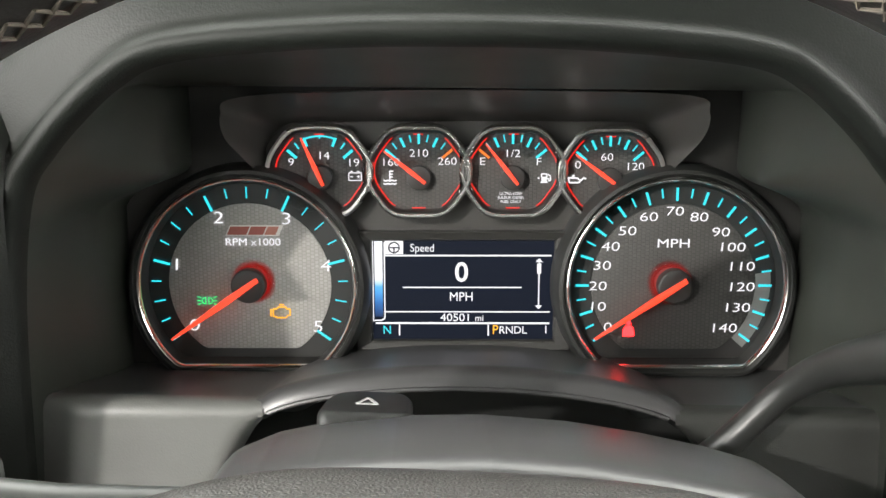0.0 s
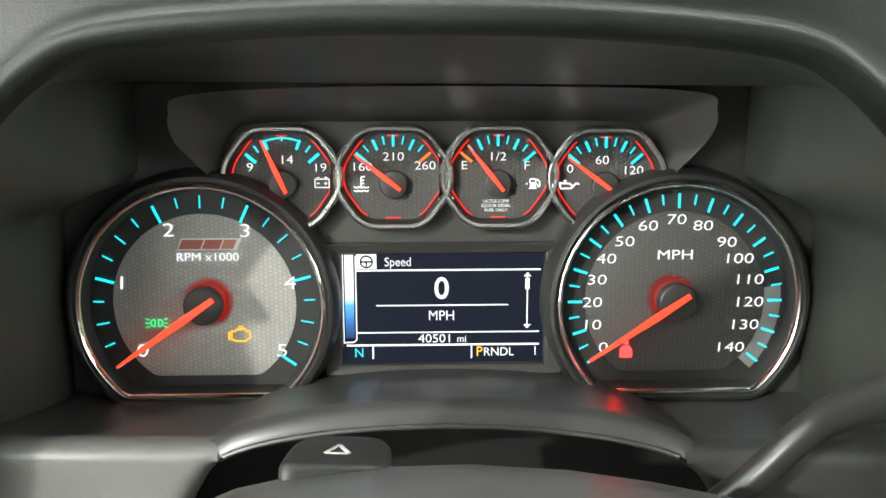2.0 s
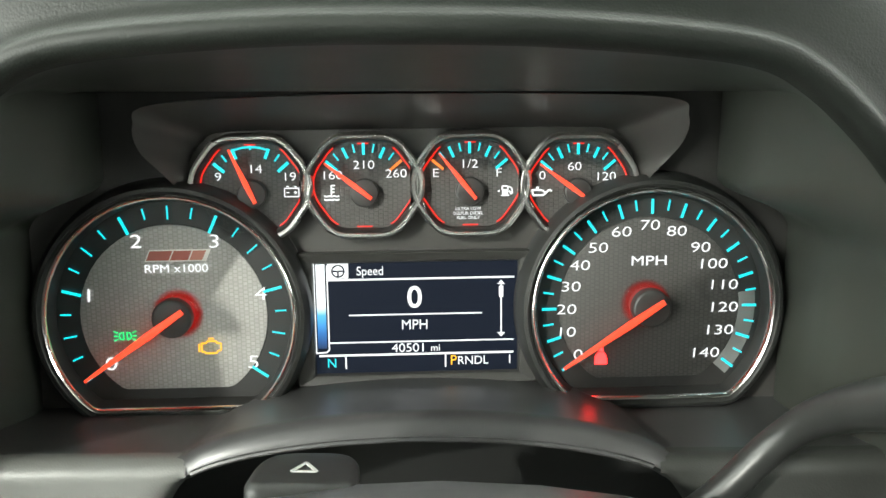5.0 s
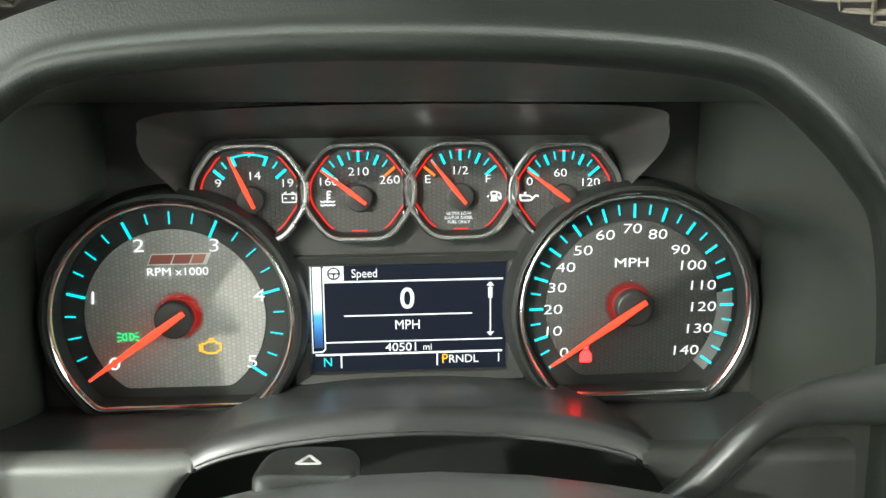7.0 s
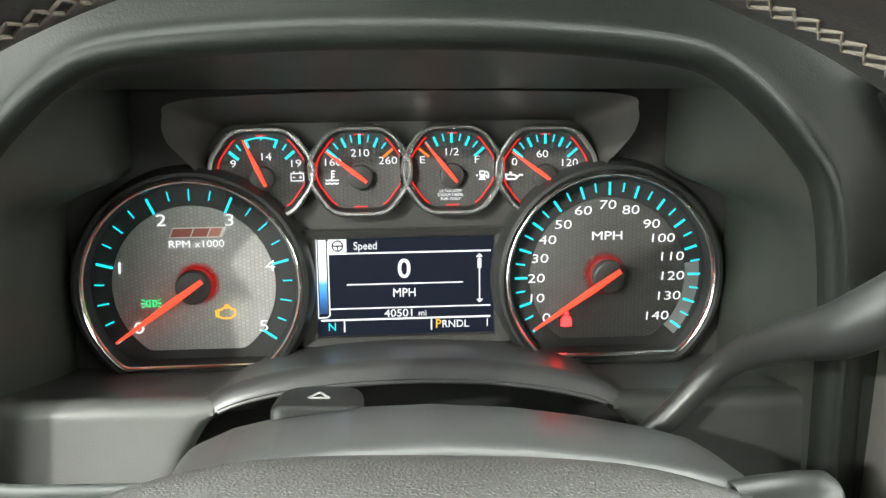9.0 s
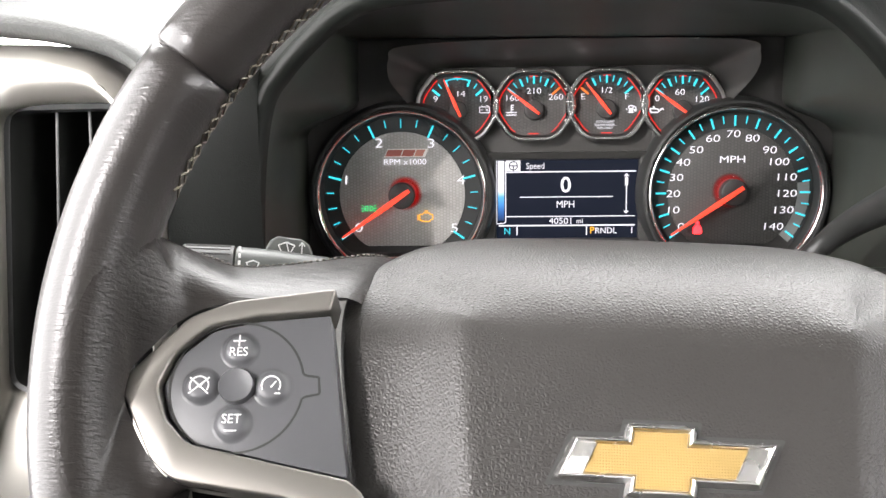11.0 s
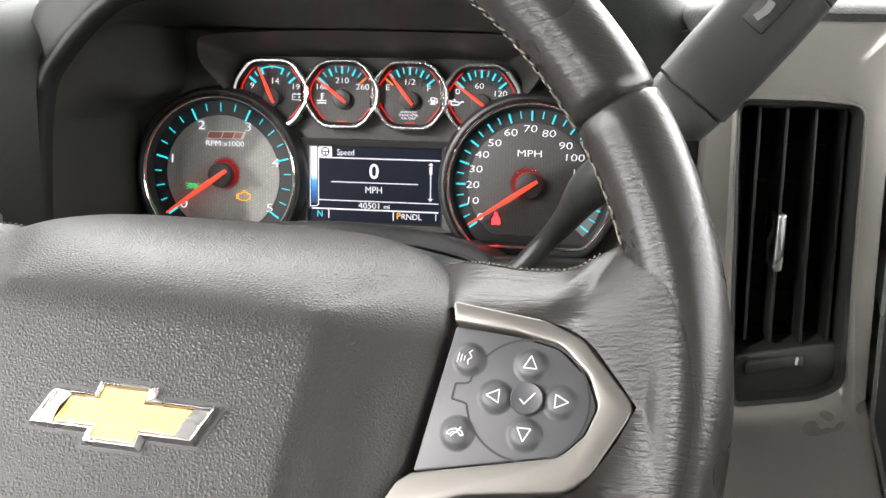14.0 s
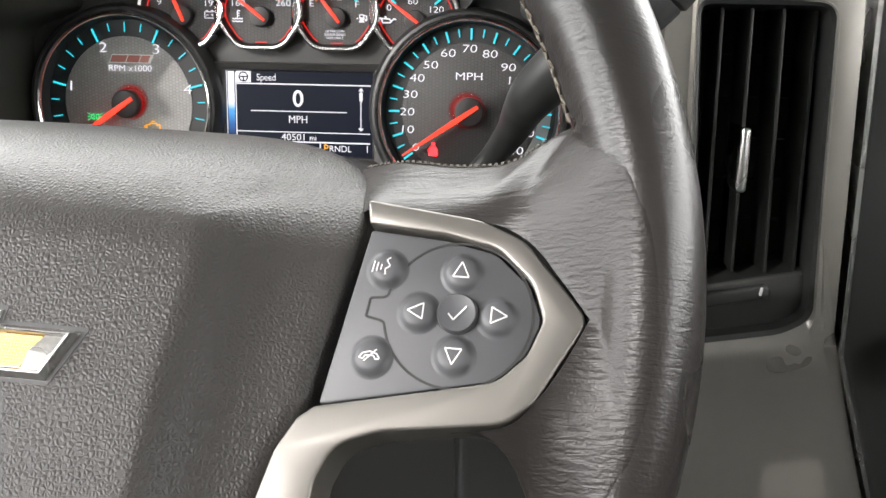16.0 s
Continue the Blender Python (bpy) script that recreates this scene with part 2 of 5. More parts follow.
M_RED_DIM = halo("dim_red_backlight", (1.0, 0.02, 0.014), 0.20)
M_NEEDLE = glow("needle_light", (1.0, 0.060, 0.024), 1.15)
M_BELT = glow("belt_telltale", (1.0, 0.014, 0.016), 6.0)
M_ORANGE = glow("orange_backlight", (1.0, 0.22, 0.02), 0.85)
M_AMBER = glow("amber_telltale", (1.0, 0.44, 0.02), 1.15)
M_GREEN = glow("green_telltale", (0.02, 0.75, 0.20), 1.2)
M_BAR = bar_glow("display_bar_light")
M_LOGO_RED = mat("badge_red", (0.36, 0.10, 0.075), 0.4)
M_LOGO_ROSE = mat("badge_rose", (0.50, 0.20, 0.15), 0.4)
M_LOGO_SILVER = mat("badge_silver", (0.75, 0.73, 0.70), 0.4, 0.1)


# ---- mesh tools ----
def thing(name, matrix, label, category, group="", kind=""):
    ob = new(name)
    ob.empty_display_size = 0.02
    ob.matrix_world = matrix
    return tagged(ob, label, category, group, kind)


def part(name, bm, material, parent=None, label="", sharp=38):
    me = bpy.data.meshes.new(name)
    bmesh.ops.recalc_face_normals(bm, faces=bm.faces)
    bm.to_mesh(me)
    bm.free()
    me.materials.append(material)
    me.shade_smooth()
    me.set_sharp_from_angle(angle=radians(sharp))
    ob = new(name, me)
    if parent is not None:
        ob.parent = parent
    if label:
        ob["label"] = label
    return ob


def loft(rings, closed=True, cap0=False, cap1=False, bm=None):
    bm = bm or bmesh.new()
    rows = [[bm.verts.new(p) for p in r] for r in rings]
    n = len(rows[0])
    for a, b in zip(rows, rows[1:]):
        for i in range(n if closed else n - 1):
            j = (i + 1) % n
            bm.faces.new((a[i], a[j], b[j], b[i]))
    if cap0:
        bm.faces.new(rows[0][::-1])
    if cap1:
        bm.faces.new(rows[-1])
    return bm


def fillet(pts, r, n=6):
    """Round the corners of a closed outline; r is one radius or one for each corner."""
    out, k = [], len(pts)
    for i in range(k):
        p, a, b = (Vector(pts[i]).to_2d(), Vector(pts[i - 1]).to_2d(), Vector(pts[(i + 1) % k]).to_2d())
        rr = r[i] if isinstance(r, (list, tuple)) else r
        da, db = (a - p), (b - p)
        ang = da.angle(db, math.pi)
        if rr <= 0 or ang > 3.1:
            out.append(p)
            continue
        d = min(rr / math.tan(ang / 2), da.length * 0.49, db.length * 0.49)
        pa, pb = p + da.normalized() * d, p + db.normalized() * d
        for j in range(n + 1):
            t = j / n
            out.append(pa * (1 - t) ** 2 + p * 2 * t * (1 - t) + pb * t ** 2)
    return out


def resample(poly, n):
    pts = [Vector(p).to_2d() for p in poly]
    seg = [(pts[(i + 1) % len(pts)] - pts[i]).length for i in range(len(pts))]
    total, out, i, acc = sum(seg), [], 0, 0.0
    for k in range(n):
        want = total * k / n
        while acc + seg[i] < want:
            acc += seg[i]
            i += 1
        out.append(pts[i].lerp(pts[(i + 1) % len(pts)], (want - acc) / seg[i] if seg[i] else 0))
    return out


def area(poly):
    return 0.5 * sum(poly[i - 1][0] * poly[i][1] - poly[i][0] * poly[i - 1][1] for i in range(len(poly)))


def shrink(poly, d):
    """Outline moved inwards by d (outwards where d is negative)."""
    pts = [Vector(p).to_2d() for p in poly]
    s, out, k = (1 if area(pts) > 0 else -1), [], len(pts)
    for i in range(k):
        e0, e1 = (pts[i] - pts[i - 1]).normalized(), (pts[(i + 1) % k] - pts[i]).normalized()
        n0, n1 = Vector((-e0.y, e0.x)) * s, Vector((-e1.y, e1.x)) * s
        m = n0 + n1
        m = m / max(0.35, 1 + n0.dot(n1))
        out.append(pts[i] + m * d)
    return out


def at(poly, w):
    return [(p[0], p[1], w) for p in poly]


def plate(outline, w0, w1, bevel=0.0, steps=3, bm=None):
    rings = [at(outline, w0), at(outline, w1 - bevel)]
    for i in range(1, steps + 1 if bevel else 0):
        a = math.pi / 2 * i / steps
        rings.append(at(shrink(outline, bevel * (1 - math.cos(a))), w1 - bevel + bevel * math.sin(a)))
    return loft(rings, True, True, True, bm)


def band(outline, profile):
    """A ring that follows an outline; profile is (inset, w) pairs that close on themselves."""
    rings = [at(shrink(outline, d), w) for d, w in profile]
    return loft(rings + rings[:1])


def between(outer, inner, profile, n=96):
    """A frame between two outlines; profile is (share from outer to inner, w)."""
    o, i = resample(outer, n), resample(inner, n)
    rings = [[(a.x + (b.x - a.x) * s, a.y + (b.y - a.y) * s, w) for a, b in zip(o, i)] for s, w in profile]
    return loft(rings + rings[:1])


def tube(path, radius, n=14, flat=1.0, up=(0, 0, 1), bm=None):
    """A tube along a path; radius is one number or one for each point; flat squeezes it along up."""
    path = [Vector(p) for p in path]
    rings, ref = [], Vector(up)
    for i, p in enumerate(path):
        d = (path[min(i + 1, len(path) - 1)] - path[max(i - 1, 0)]).normalized()
        x = d.cross(ref).normalized()
        y = x.cross(d).normalized()
        r = radius[i] if isinstance(radius, (list, tuple)) else radius
        rings.append([p + x * r * math.cos(2 * math.pi * k / n) + y * r * flat * math.sin(2 * math.pi * k / n) for k in range(n)])
    return loft(rings, True, True, True, bm)


def smooth_path(pts, n=8):
    """Points on a smooth curve through the given points."""
    pts = [Vector(p) for p in pts]
    out = []
    for i in range(len(pts) - 1):
        p0, p1, p2, p3 = pts[max(i - 1, 0)], pts[i], pts[i + 1], pts[min(i + 2, len(pts) - 1)]
        for k in range(n):
            t = k / n
            out.append(0.5 * ((2 * p1) + (p2 - p0) * t + (2 * p0 - 5 * p1 + 4 * p2 - p3) * t * t + (3 * p1 - p0 - 3 * p2 + p3) * t ** 3))
    return out + [pts[-1]]


def circle(r, n=32, c=(0, 0), a0=0.0):
    return [(c[0] + r * math.cos(a0 + 2 * math.pi * i / n), c[1] + r * math.sin(a0 + 2 * math.pi * i / n)) for i in range(n)]


def line2(p, q, width):
    p, q = Vector(p), Vector(q)
    d = (q - p).normalized() * width / 2
    s = Vector((-d.y, d.x))
    return [p - s, q - s, q + s, p + s]


def strokes(segments, width, w0, w1, bm=None):
    """One mesh of several straight strokes."""
    bm = bm or bmesh.new()
    for p, q in segments:
        plate(line2(p, q, width), w0, w1, bm=bm)
    return bm


def poly_line(pts, closed=False):
    return [(pts[i], pts[i + 1]) for i in range(len(pts) - 1)] + ([(pts[-1], pts[0])] if closed else [])


def write(name, body, size, material, parent, x, y, w, wide=1.0, lean=0.0, align="CENTER", bold=0.0, spin=0.0):
    """Raised lettering in Blender's own font, centred on (x, y)."""
    cu = bpy.data.curves.new(name, "FONT")
    cu.body, cu.size, cu.align_x, cu.align_y, cu.extrude, cu.shear, cu.offset = body, size, align, "CENTER", 0.00008, lean, bold
    cu.resolution_u = 4
    tmp = bpy.data.objects.new(name, cu)
    scene.collection.objects.link(tmp)
    me = bpy.data.meshes.new_from_object(tmp.evaluated_get(bpy.context.evaluated_depsgraph_get()))
    bpy.data.objects.remove(tmp)
    me.name = name
    me.transform(Matrix.Translation((x, y, w)) @ Matrix.Rotation(radians(spin), 4, "Z") @ Matrix.Diagonal((wide, 1, 1, 1)))
    me.materials.clear()
    me.materials.append(material)
    if len(body) == 1:
        ob = new(name, me)
        ob.parent = parent
        return
    # every character is a piece of its own
    bm = bmesh.new()
    bm.from_mesh(me)
    bpy.data.meshes.remove(me)
    left = set(bm.verts)
    while left:
        heap = [min(left, key=lambda v: v.index)]
        isle = set(heap)
        while heap:
            for e in heap.pop().link_edges:
                for v in e.verts:
                    if v not in isle:
                        isle.add(v)
                        heap.append(v)
        left -= isle
        order = {v: i for i, v in enumerate(sorted(isle, key=lambda v: v.index))}
        one = bpy.data.meshes.new(name)
        one.from_pydata([v.co[:] for v in order], [], [[order[v] for v in f.verts] for f in bm.faces if f.verts[0] in isle])
        one.materials.append(material)
        new(name, one).parent = parent
    bm.free()


# ---- the dashboard: setting ----
def slab(name, lo, hi, material, label="", kind="structure"):
    bm = bmesh.new()
    bmesh.ops.create_cube(bm, size=1)
    for v in bm.verts:
        v.co = Vector([lo[i] + (v.co[i] + 0.5) * (hi[i] - lo[i]) for i in range(3)])
    ob = part(name, bm, material)
    return tagged(ob, label, "", "", kind)


def hood_path(n=10):
    """Inverted U of the cluster hood's lip, from the foot of one leg to that of the other (x, z, outward normal)."""
    half = [(0.177, -0.165), (0.1755, -0.05), (0.173, 0.015), (0.1665, 0.056), (0.156, 0.073), (0.1420, 0.0880), (0.128, 0.0998), (0.114, 0.1072), (0.09, 0.1112), (0.05, 0.1142), (0.02, 0.1152)]
    pts = smooth_path([(-x - 0.001, 0, z) for x, z in half] + [(x, 0, z) for x, z in half[::-1]], n)
    out = []
    for i, p in enumerate(pts):
        d = (pts[min(i + 1, len(pts) - 1)] - pts[max(i - 1, 0)]).normalized()
        out.append((p, Vector((-d.z, 0, d.x))))
    return out


dashboard = thing("dashboard", Matrix(), "dark grey truck dashboard with a hooded gauge cluster recess", "dashboard", kind="structure")
# section of the hood: (outward, y); inner wall, rolled lip, outer skin
HOOD = [(0.004, 0.045), (0.002, -0.02), (0.0005, -0.070), (0.000, -0.094), (0.0006, -0.0975), (0.0022, -0.1010), (0.0048, -0.1030), (0.0076, -0.1032), (0.0098, -0.1015), (0.0110, -0.0992), (0.0124, -0.0968), (0.0160, -0.0955), (0.0250, -0.0935), (0.0340, -0.0890), (0.0410, -0.0790), (0.0460, -0.0600), (0.0490, -0.0300), (0.0500, 0.05), (0.042, 0.14)]
rings = []
for p, nrm in hood_path():
    k = min(1, max(0, (p.z + 0.03) / 0.10))
    wide = 0.55 + (0.41 + 0.14 * min(1, max(-1, p.x / 0.16))) * k * k * (3 - 2 * k)
    corner = min(1, max(0, (abs(p.x) - 0.085) / 0.06))
    wide += 0.30 * corner * corner * (3 - 2 * corner) * k
    rings.append([p + nrm * (o if o < 0.0125 else 0.0122 + (o - 0.0122) * wide) + Vector((0, y, 0)) for o, y in HOOD])
part("cluster_hood", loft([r[3:] for r in rings], closed=False), M_HOOD, dashboard, "black grained hood over the gauges", sharp=60)


def recess_edge(p):
    """Back edge of the hood's inner wall: straight along the top, upright at the sides, wider beside the large dials."""
    k = min(1, max(0, (0.058 - 0.85 * p.z) / 0.030))
    half = 0.139 + 0.035 * k * k * (3 - 2 * k)
    if p.z <= 0.004:
        return Vector((math.copysign(half, p.x), 0, p.z))
    return Vector((p.x, 0, p.z)) * min(half / abs(p.x) if p.x else 9.0, 0.0972 / p.z)


liner = []
for (p, nrm), r in zip(hood_path(), rings):
    q = recess_edge(p)
    far = Vector((q.x * 0.99, 0.014, q.z))
    near = r[3]
    liner.append([near] + [near.lerp(q + Vector((0, -0.020, 0)), t) + nrm * 0.004 * math.sin(math.pi * t) for t in (0.15, 0.4, 0.7, 0.94)]
                 + [q + Vector((0, -0.0185, 0)), q.lerp(far, 0.1) + Vector((0, -0.014, 0)), far])
part("hood_liner", loft(liner, closed=False), M_LINER, dashboard, "black inner wall of the hood", sharp=60)

# top pad: from the rolled front edge to the base of the windscreen
BROW = smooth_path([(-0.52, 0, 0.098), (-0.40, 0, 0.1005), (-0.320, 0, 0.1010), (-0.2855, 0, 0.0995), (-0.2557, 0, 0.0958), (-0.2294, 0, 0.0890), (-0.2151, 0, 0.0805), (-0.2085, 0, 0.0700)], 6)
rings = []
for k, p in enumerate(BROW):
    d = (BROW[min(k + 1, len(BROW) - 1)] - BROW[max(k - 1, 0)]).normalized()
    nrm = Vector((-d.z, 0, d.x))
    ring = [p + nrm * o + Vector((0, y, 0)) for o, y in ((-0.0060, -0.148), (-0.0048, -0.1600), (-0.0022, -0.1655), (0.0012, -0.1668), (0.0040, -0.1640), (0.0054, -0.1590), (0.0072, -0.1500))]
    back = Vector((min(p.x, -0.2150) + (p.x + 0.2150) * 0.25 if p.x > -0.2150 else p.x, 0.02, 0.121 - 0.012 * max(0.0, (-p.x - 0.30) / 0.15) ** 2))
    front = ring[-1]
    for t in (0.12, 0.3, 0.55, 0.8):
        ring.append(front.lerp(back, t) + Vector((0, 0, 0.010 * math.sin(math.pi * t) ** 0.8)))
    ring += [back + Vector((0, 0, 0.001)), back + Vector((0, 0.18, 0.012)), back + Vector((0, 0.38, 0.029)), back + Vector((0, 0.43, 0.014))]
    rings.append(ring)
part("dash_top", loft(rings, closed=False), M_DASH, dashboard, "grained soft dash top with a rolled edge", sharp=60)
PAD_R = [(-0.098, 0.0720), (-0.1000, 0.0800), (-0.1060, 0.0980), (-0.1110, 0.1035), (-0.1135, 0.1062), (-0.1115, 0.1092), (-0.1030, 0.1125), (-0.085, 0.1152), (0.02, 0.121), (0.20, 0.133), (0.40, 0.150), (0.44, 0.150), (0.45, 0.135)]
part("dash_top", loft([[(x, y + (back if y < -0.08 else 0), z - drop * (y < -0.08)) for y, z in PAD_R] for x, back, drop in ((0.180, 0.050, 0.004), (0.190, 0.040, 0.003), (0.200, 0.018, 0.001), (0.2075, 0.003, 0), (0.215, 0, 0), (0.4, 0, 0), (0.7, 0, 0), (1.15, 0, 0))], closed=False), M_DASH, dashboard, sharp=60)
part("dash_top", loft([[(x, y, z) for y, z in ((0.05, 0.116), (0.20, 0.133), (0.40, 0.150), (0.44, 0.150), (0.45, 0.135))] for x in (-0.195, 0.0, 0.195)], closed=False), M_DASH, dashboard, sharp=60)

# shelf under the dials with the arch over the steering column
def arch_z(x):
    a = max(0.0, 1 - ((x - 0.005) / 0.0905) ** 2)
    return -0.0345 + 0.0168 * a ** 0.62


xs = [-0.182 + 0.364 * i / 90 for i in range(91)]
rows = []
for x in xs:
    ez = arch_z(x)
    lift = ez + 0.0345
    rows.append([(x, 0.030, -0.0500 + lift * 0.75), (x, 0.000, -0.0490 + lift * 0.80), (x, -0.068, -0.0358 + lift), (x, -0.0760, -0.0345 + lift), (x, -0.0802, -0.0370 + lift), (x, -0.0815, -0.0415 + lift)])
part("shelf", loft(rows, closed=False), M_SHELF, dashboard, "satin black shelf under the dials", sharp=50)
part("arch_rim", tube([(x, -0.0822, arch_z(x) - 0.0072) for x in xs if -0.082 < x < 0.092], 0.0011, 8), M_SHELF, dashboard, "thin rim along the arch")
# panels below the shelf; their inner edges follow the opening round the column (height, half width)
OPEN_L = [(-0.0415, 0.0860), (-0.0477, 0.0915), (-0.0557, 0.0962), (-0.065, 0.0999), (-0.080, 0.104), (-0.20, 0.112)]
OPEN_R = [(-0.0415, 0.0950), (-0.0477, 0.1020), (-0.0557, 0.1075), (-0.065, 0.1115), (-0.080, 0.115), (-0.20, 0.120)]
# one plastic: light put into the left panel's colour, shade into the right's
for s, opening, material in ((-1, OPEN_L, M_LOWER_LIT), (1, OPEN_R, M_LOWER_DARK)):
    rows = []
    for y, z in ((-0.0700, -0.0349), (-0.0752, -0.0340), (-0.0790, -0.0344), (-0.0815, -0.0362), (-0.0826, -0.0392)):
        x0 = opening[0][1]
        rows.append([(s * (x0 - 0.003), y, z)] + [(s * (x0 + (0.182 - x0) * i / 20), y, z) for i in range(21)])
    for z, a in opening:
        y = -0.0826 - 0.20 * max(0, -0.0392 - z) ** 1.1
        rows.append([(s * (a - 0.003), y + 0.010, z)] + [(s * (a + (0.182 - a) * i / 20), y + (0.0022 if i == 0 else 0), z) for i in range(21)])
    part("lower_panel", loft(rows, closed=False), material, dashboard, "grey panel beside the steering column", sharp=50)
# dark throat behind the arch, above the column
arch_in = []
for i in range(41):
    x = -0.122 + 0.250 * i / 40
    z = -0.0415 + (arch_z(x) + 0.0345)
    arch_in.append([(x, -0.0795, z), (x * 0.99, -0.073, z - 0.004), (x * 0.97, -0.040, z - 0.010), (x * 0.95, 0.0, z - 0.03), (x * 0.95, 0.02, -0.22)])
part("column_throat", loft(arch_in, closed=False), M_BLACK, dashboard, "dark opening round the steering column")

# silver vent surround beside the door and its neighbour with the lamp switch
SIDE = PLAIN.copy()
SIDE.translation = (-0.0015, -0.157, -0.002)
left_trim = thing("trim_left", SIDE, "satin silver painted surround of the side air vent", "trim", kind="structure")
outer = fillet([(-0.318, -0.24), (-0.303, 0.060), (-0.2985, 0.0925), (-0.262, 0.0920), (-0.236, 0.0870), (-0.2200, 0.0775), (-0.2115, 0.060), (-0.2075, -0.05), (-0.2060, -0.24)], [0.01, 0.02, 0.010, 0.02, 0.02, 0.012, 0.02, 0.02, 0.01])
vent_hole_l = fillet([(-0.293, -0.080), (-0.281, 0.0620), (-0.2235, 0.0630), (-0.2125, -0.095)], 0.010)
part("surround", between(outer, vent_hole_l, [(0, -0.03), (0, -0.004), (0.05, 0.003), (0.14, 0.0085), (0.3, 0.0115), (0.5, 0.0125), (0.7, 0.0110), (0.86, 0.0070), (0.95, 0.002), (1, -0.004), (1, -0.03)], 160), M_TRIM, left_trim)
rings = []
for i in range(9):
    x = -0.2100 + 0.036 * i / 8
    y0 = -0.150 + 0.044 * (i / 8) ** 1.3
    rings.append([(x, y0 + 0.010, -0.24), (x, y0, -0.10), (x, y0, 0.030), (x, y0 + 0.001, 0.056), (x, y0 + 0.006, 0.074), (x, y0 + 0.018, 0.089), (x, y0 + 0.042, 0.101), (x, -0.060, 0.1115), (x, 0.0, 0.1185), (x, 0.03, 0.1210)])
part("filler", loft(rings, closed=False), M_HOOD, dashboard, "dark panel between the vent and the hood")
side_panel = thing("lamp_switch_panel", SIDE, "dark satin panel with a round lamp switch", "switch panel", kind="structure")
part("panel", plate(fillet([(-0.46, -0.24), (-0.46, 0.085), (-0.302, 0.092), (-0.321, -0.24)], 0.012), -0.03, 0.004, 0.004), M_PANEL, side_panel)
part("switch_knob", plate(circle(0.022, 32, (-0.343, -0.085)), 0.004, 0.022, 0.004), M_BLACK, side_panel, "black round knob")
part("switch_ring", band(circle(0.027, 40, (-0.343, -0.085)), [(0, 0.004), (0.001, 0.008), (0.004, 0.008), (0.005, 0.004)]), M_SILVER, side_panel)

part("filler", plate([(0.176, -0.24), (0.184, 0.098), (0.212, 0.098), (0.206, -0.24)], 0.0, 0.010, 0.003), M_HOOD, dashboard, "dark panel beside the hood").matrix_world = Matrix.Translation((0, -0.078, 0)) @ PLAIN
CENTRE = PLAIN.copy()
CENTRE.translation = (0.0055, -0.111, 0.001)
right_trim = thing("trim_right", CENTRE, "satin silver surround of the centre air vent", "trim", kind="structure")
outer = fillet([(0.196, -0.23), (0.203, 0.104), (0.2890, 0.104), (0.2915, 0.04), (0.2965, -0.105), (0.335, -0.23)], [0.01, 0.008, 0.006, 0.01, 0.02, 0.01])
vent_hole_r = fillet([(0.226, -0.1005), (0.2165, 0.0615), (0.2765, 0.0615), (0.2822, -0.0850), (0.268, -0.0925)], [0.006, 0.006, 0.008, 0.016, 0.02])
part("surround", between(outer, vent_hole_r, [(0, -0.05), (0, -0.003), (0.08, 0.0), (0.5, 0.001), (0.82, 0.001), (0.9, 0.0045), (0.96, 0.0045), (1, 0.001), (1, -0.05)], 200), M_TRIM, right_trim)
radio = thing("radio_panel", CENTRE, "black radio panel with a bright edge beside the vent", "radio panel", kind="structure")
part("panel", plate(fillet([(0.300, -0.100), (0.2945, 0.104), (0.42, 0.104), (0.42, -0.23), (0.341, -0.23)], [0.012, 0.004, 0.004, 0.004, 0.004]), -0.04, -0.002, 0.003), M_BLACK, radio)
part("edge_strip", strokes(poly_line([(0.2935, 0.104), (0.2985, -0.103), (0.338, -0.23)]), 0.0022, -0.02, 0.0035), M_CHROME, radio, "bright metal edge")
for z0 in (0.03, -0.10):
    part("radio_knob", plate(circle(0.014, 28, (0.335, z0)), -0.002, 0.014, 0.003), M_HUB, radio, "round black knob")


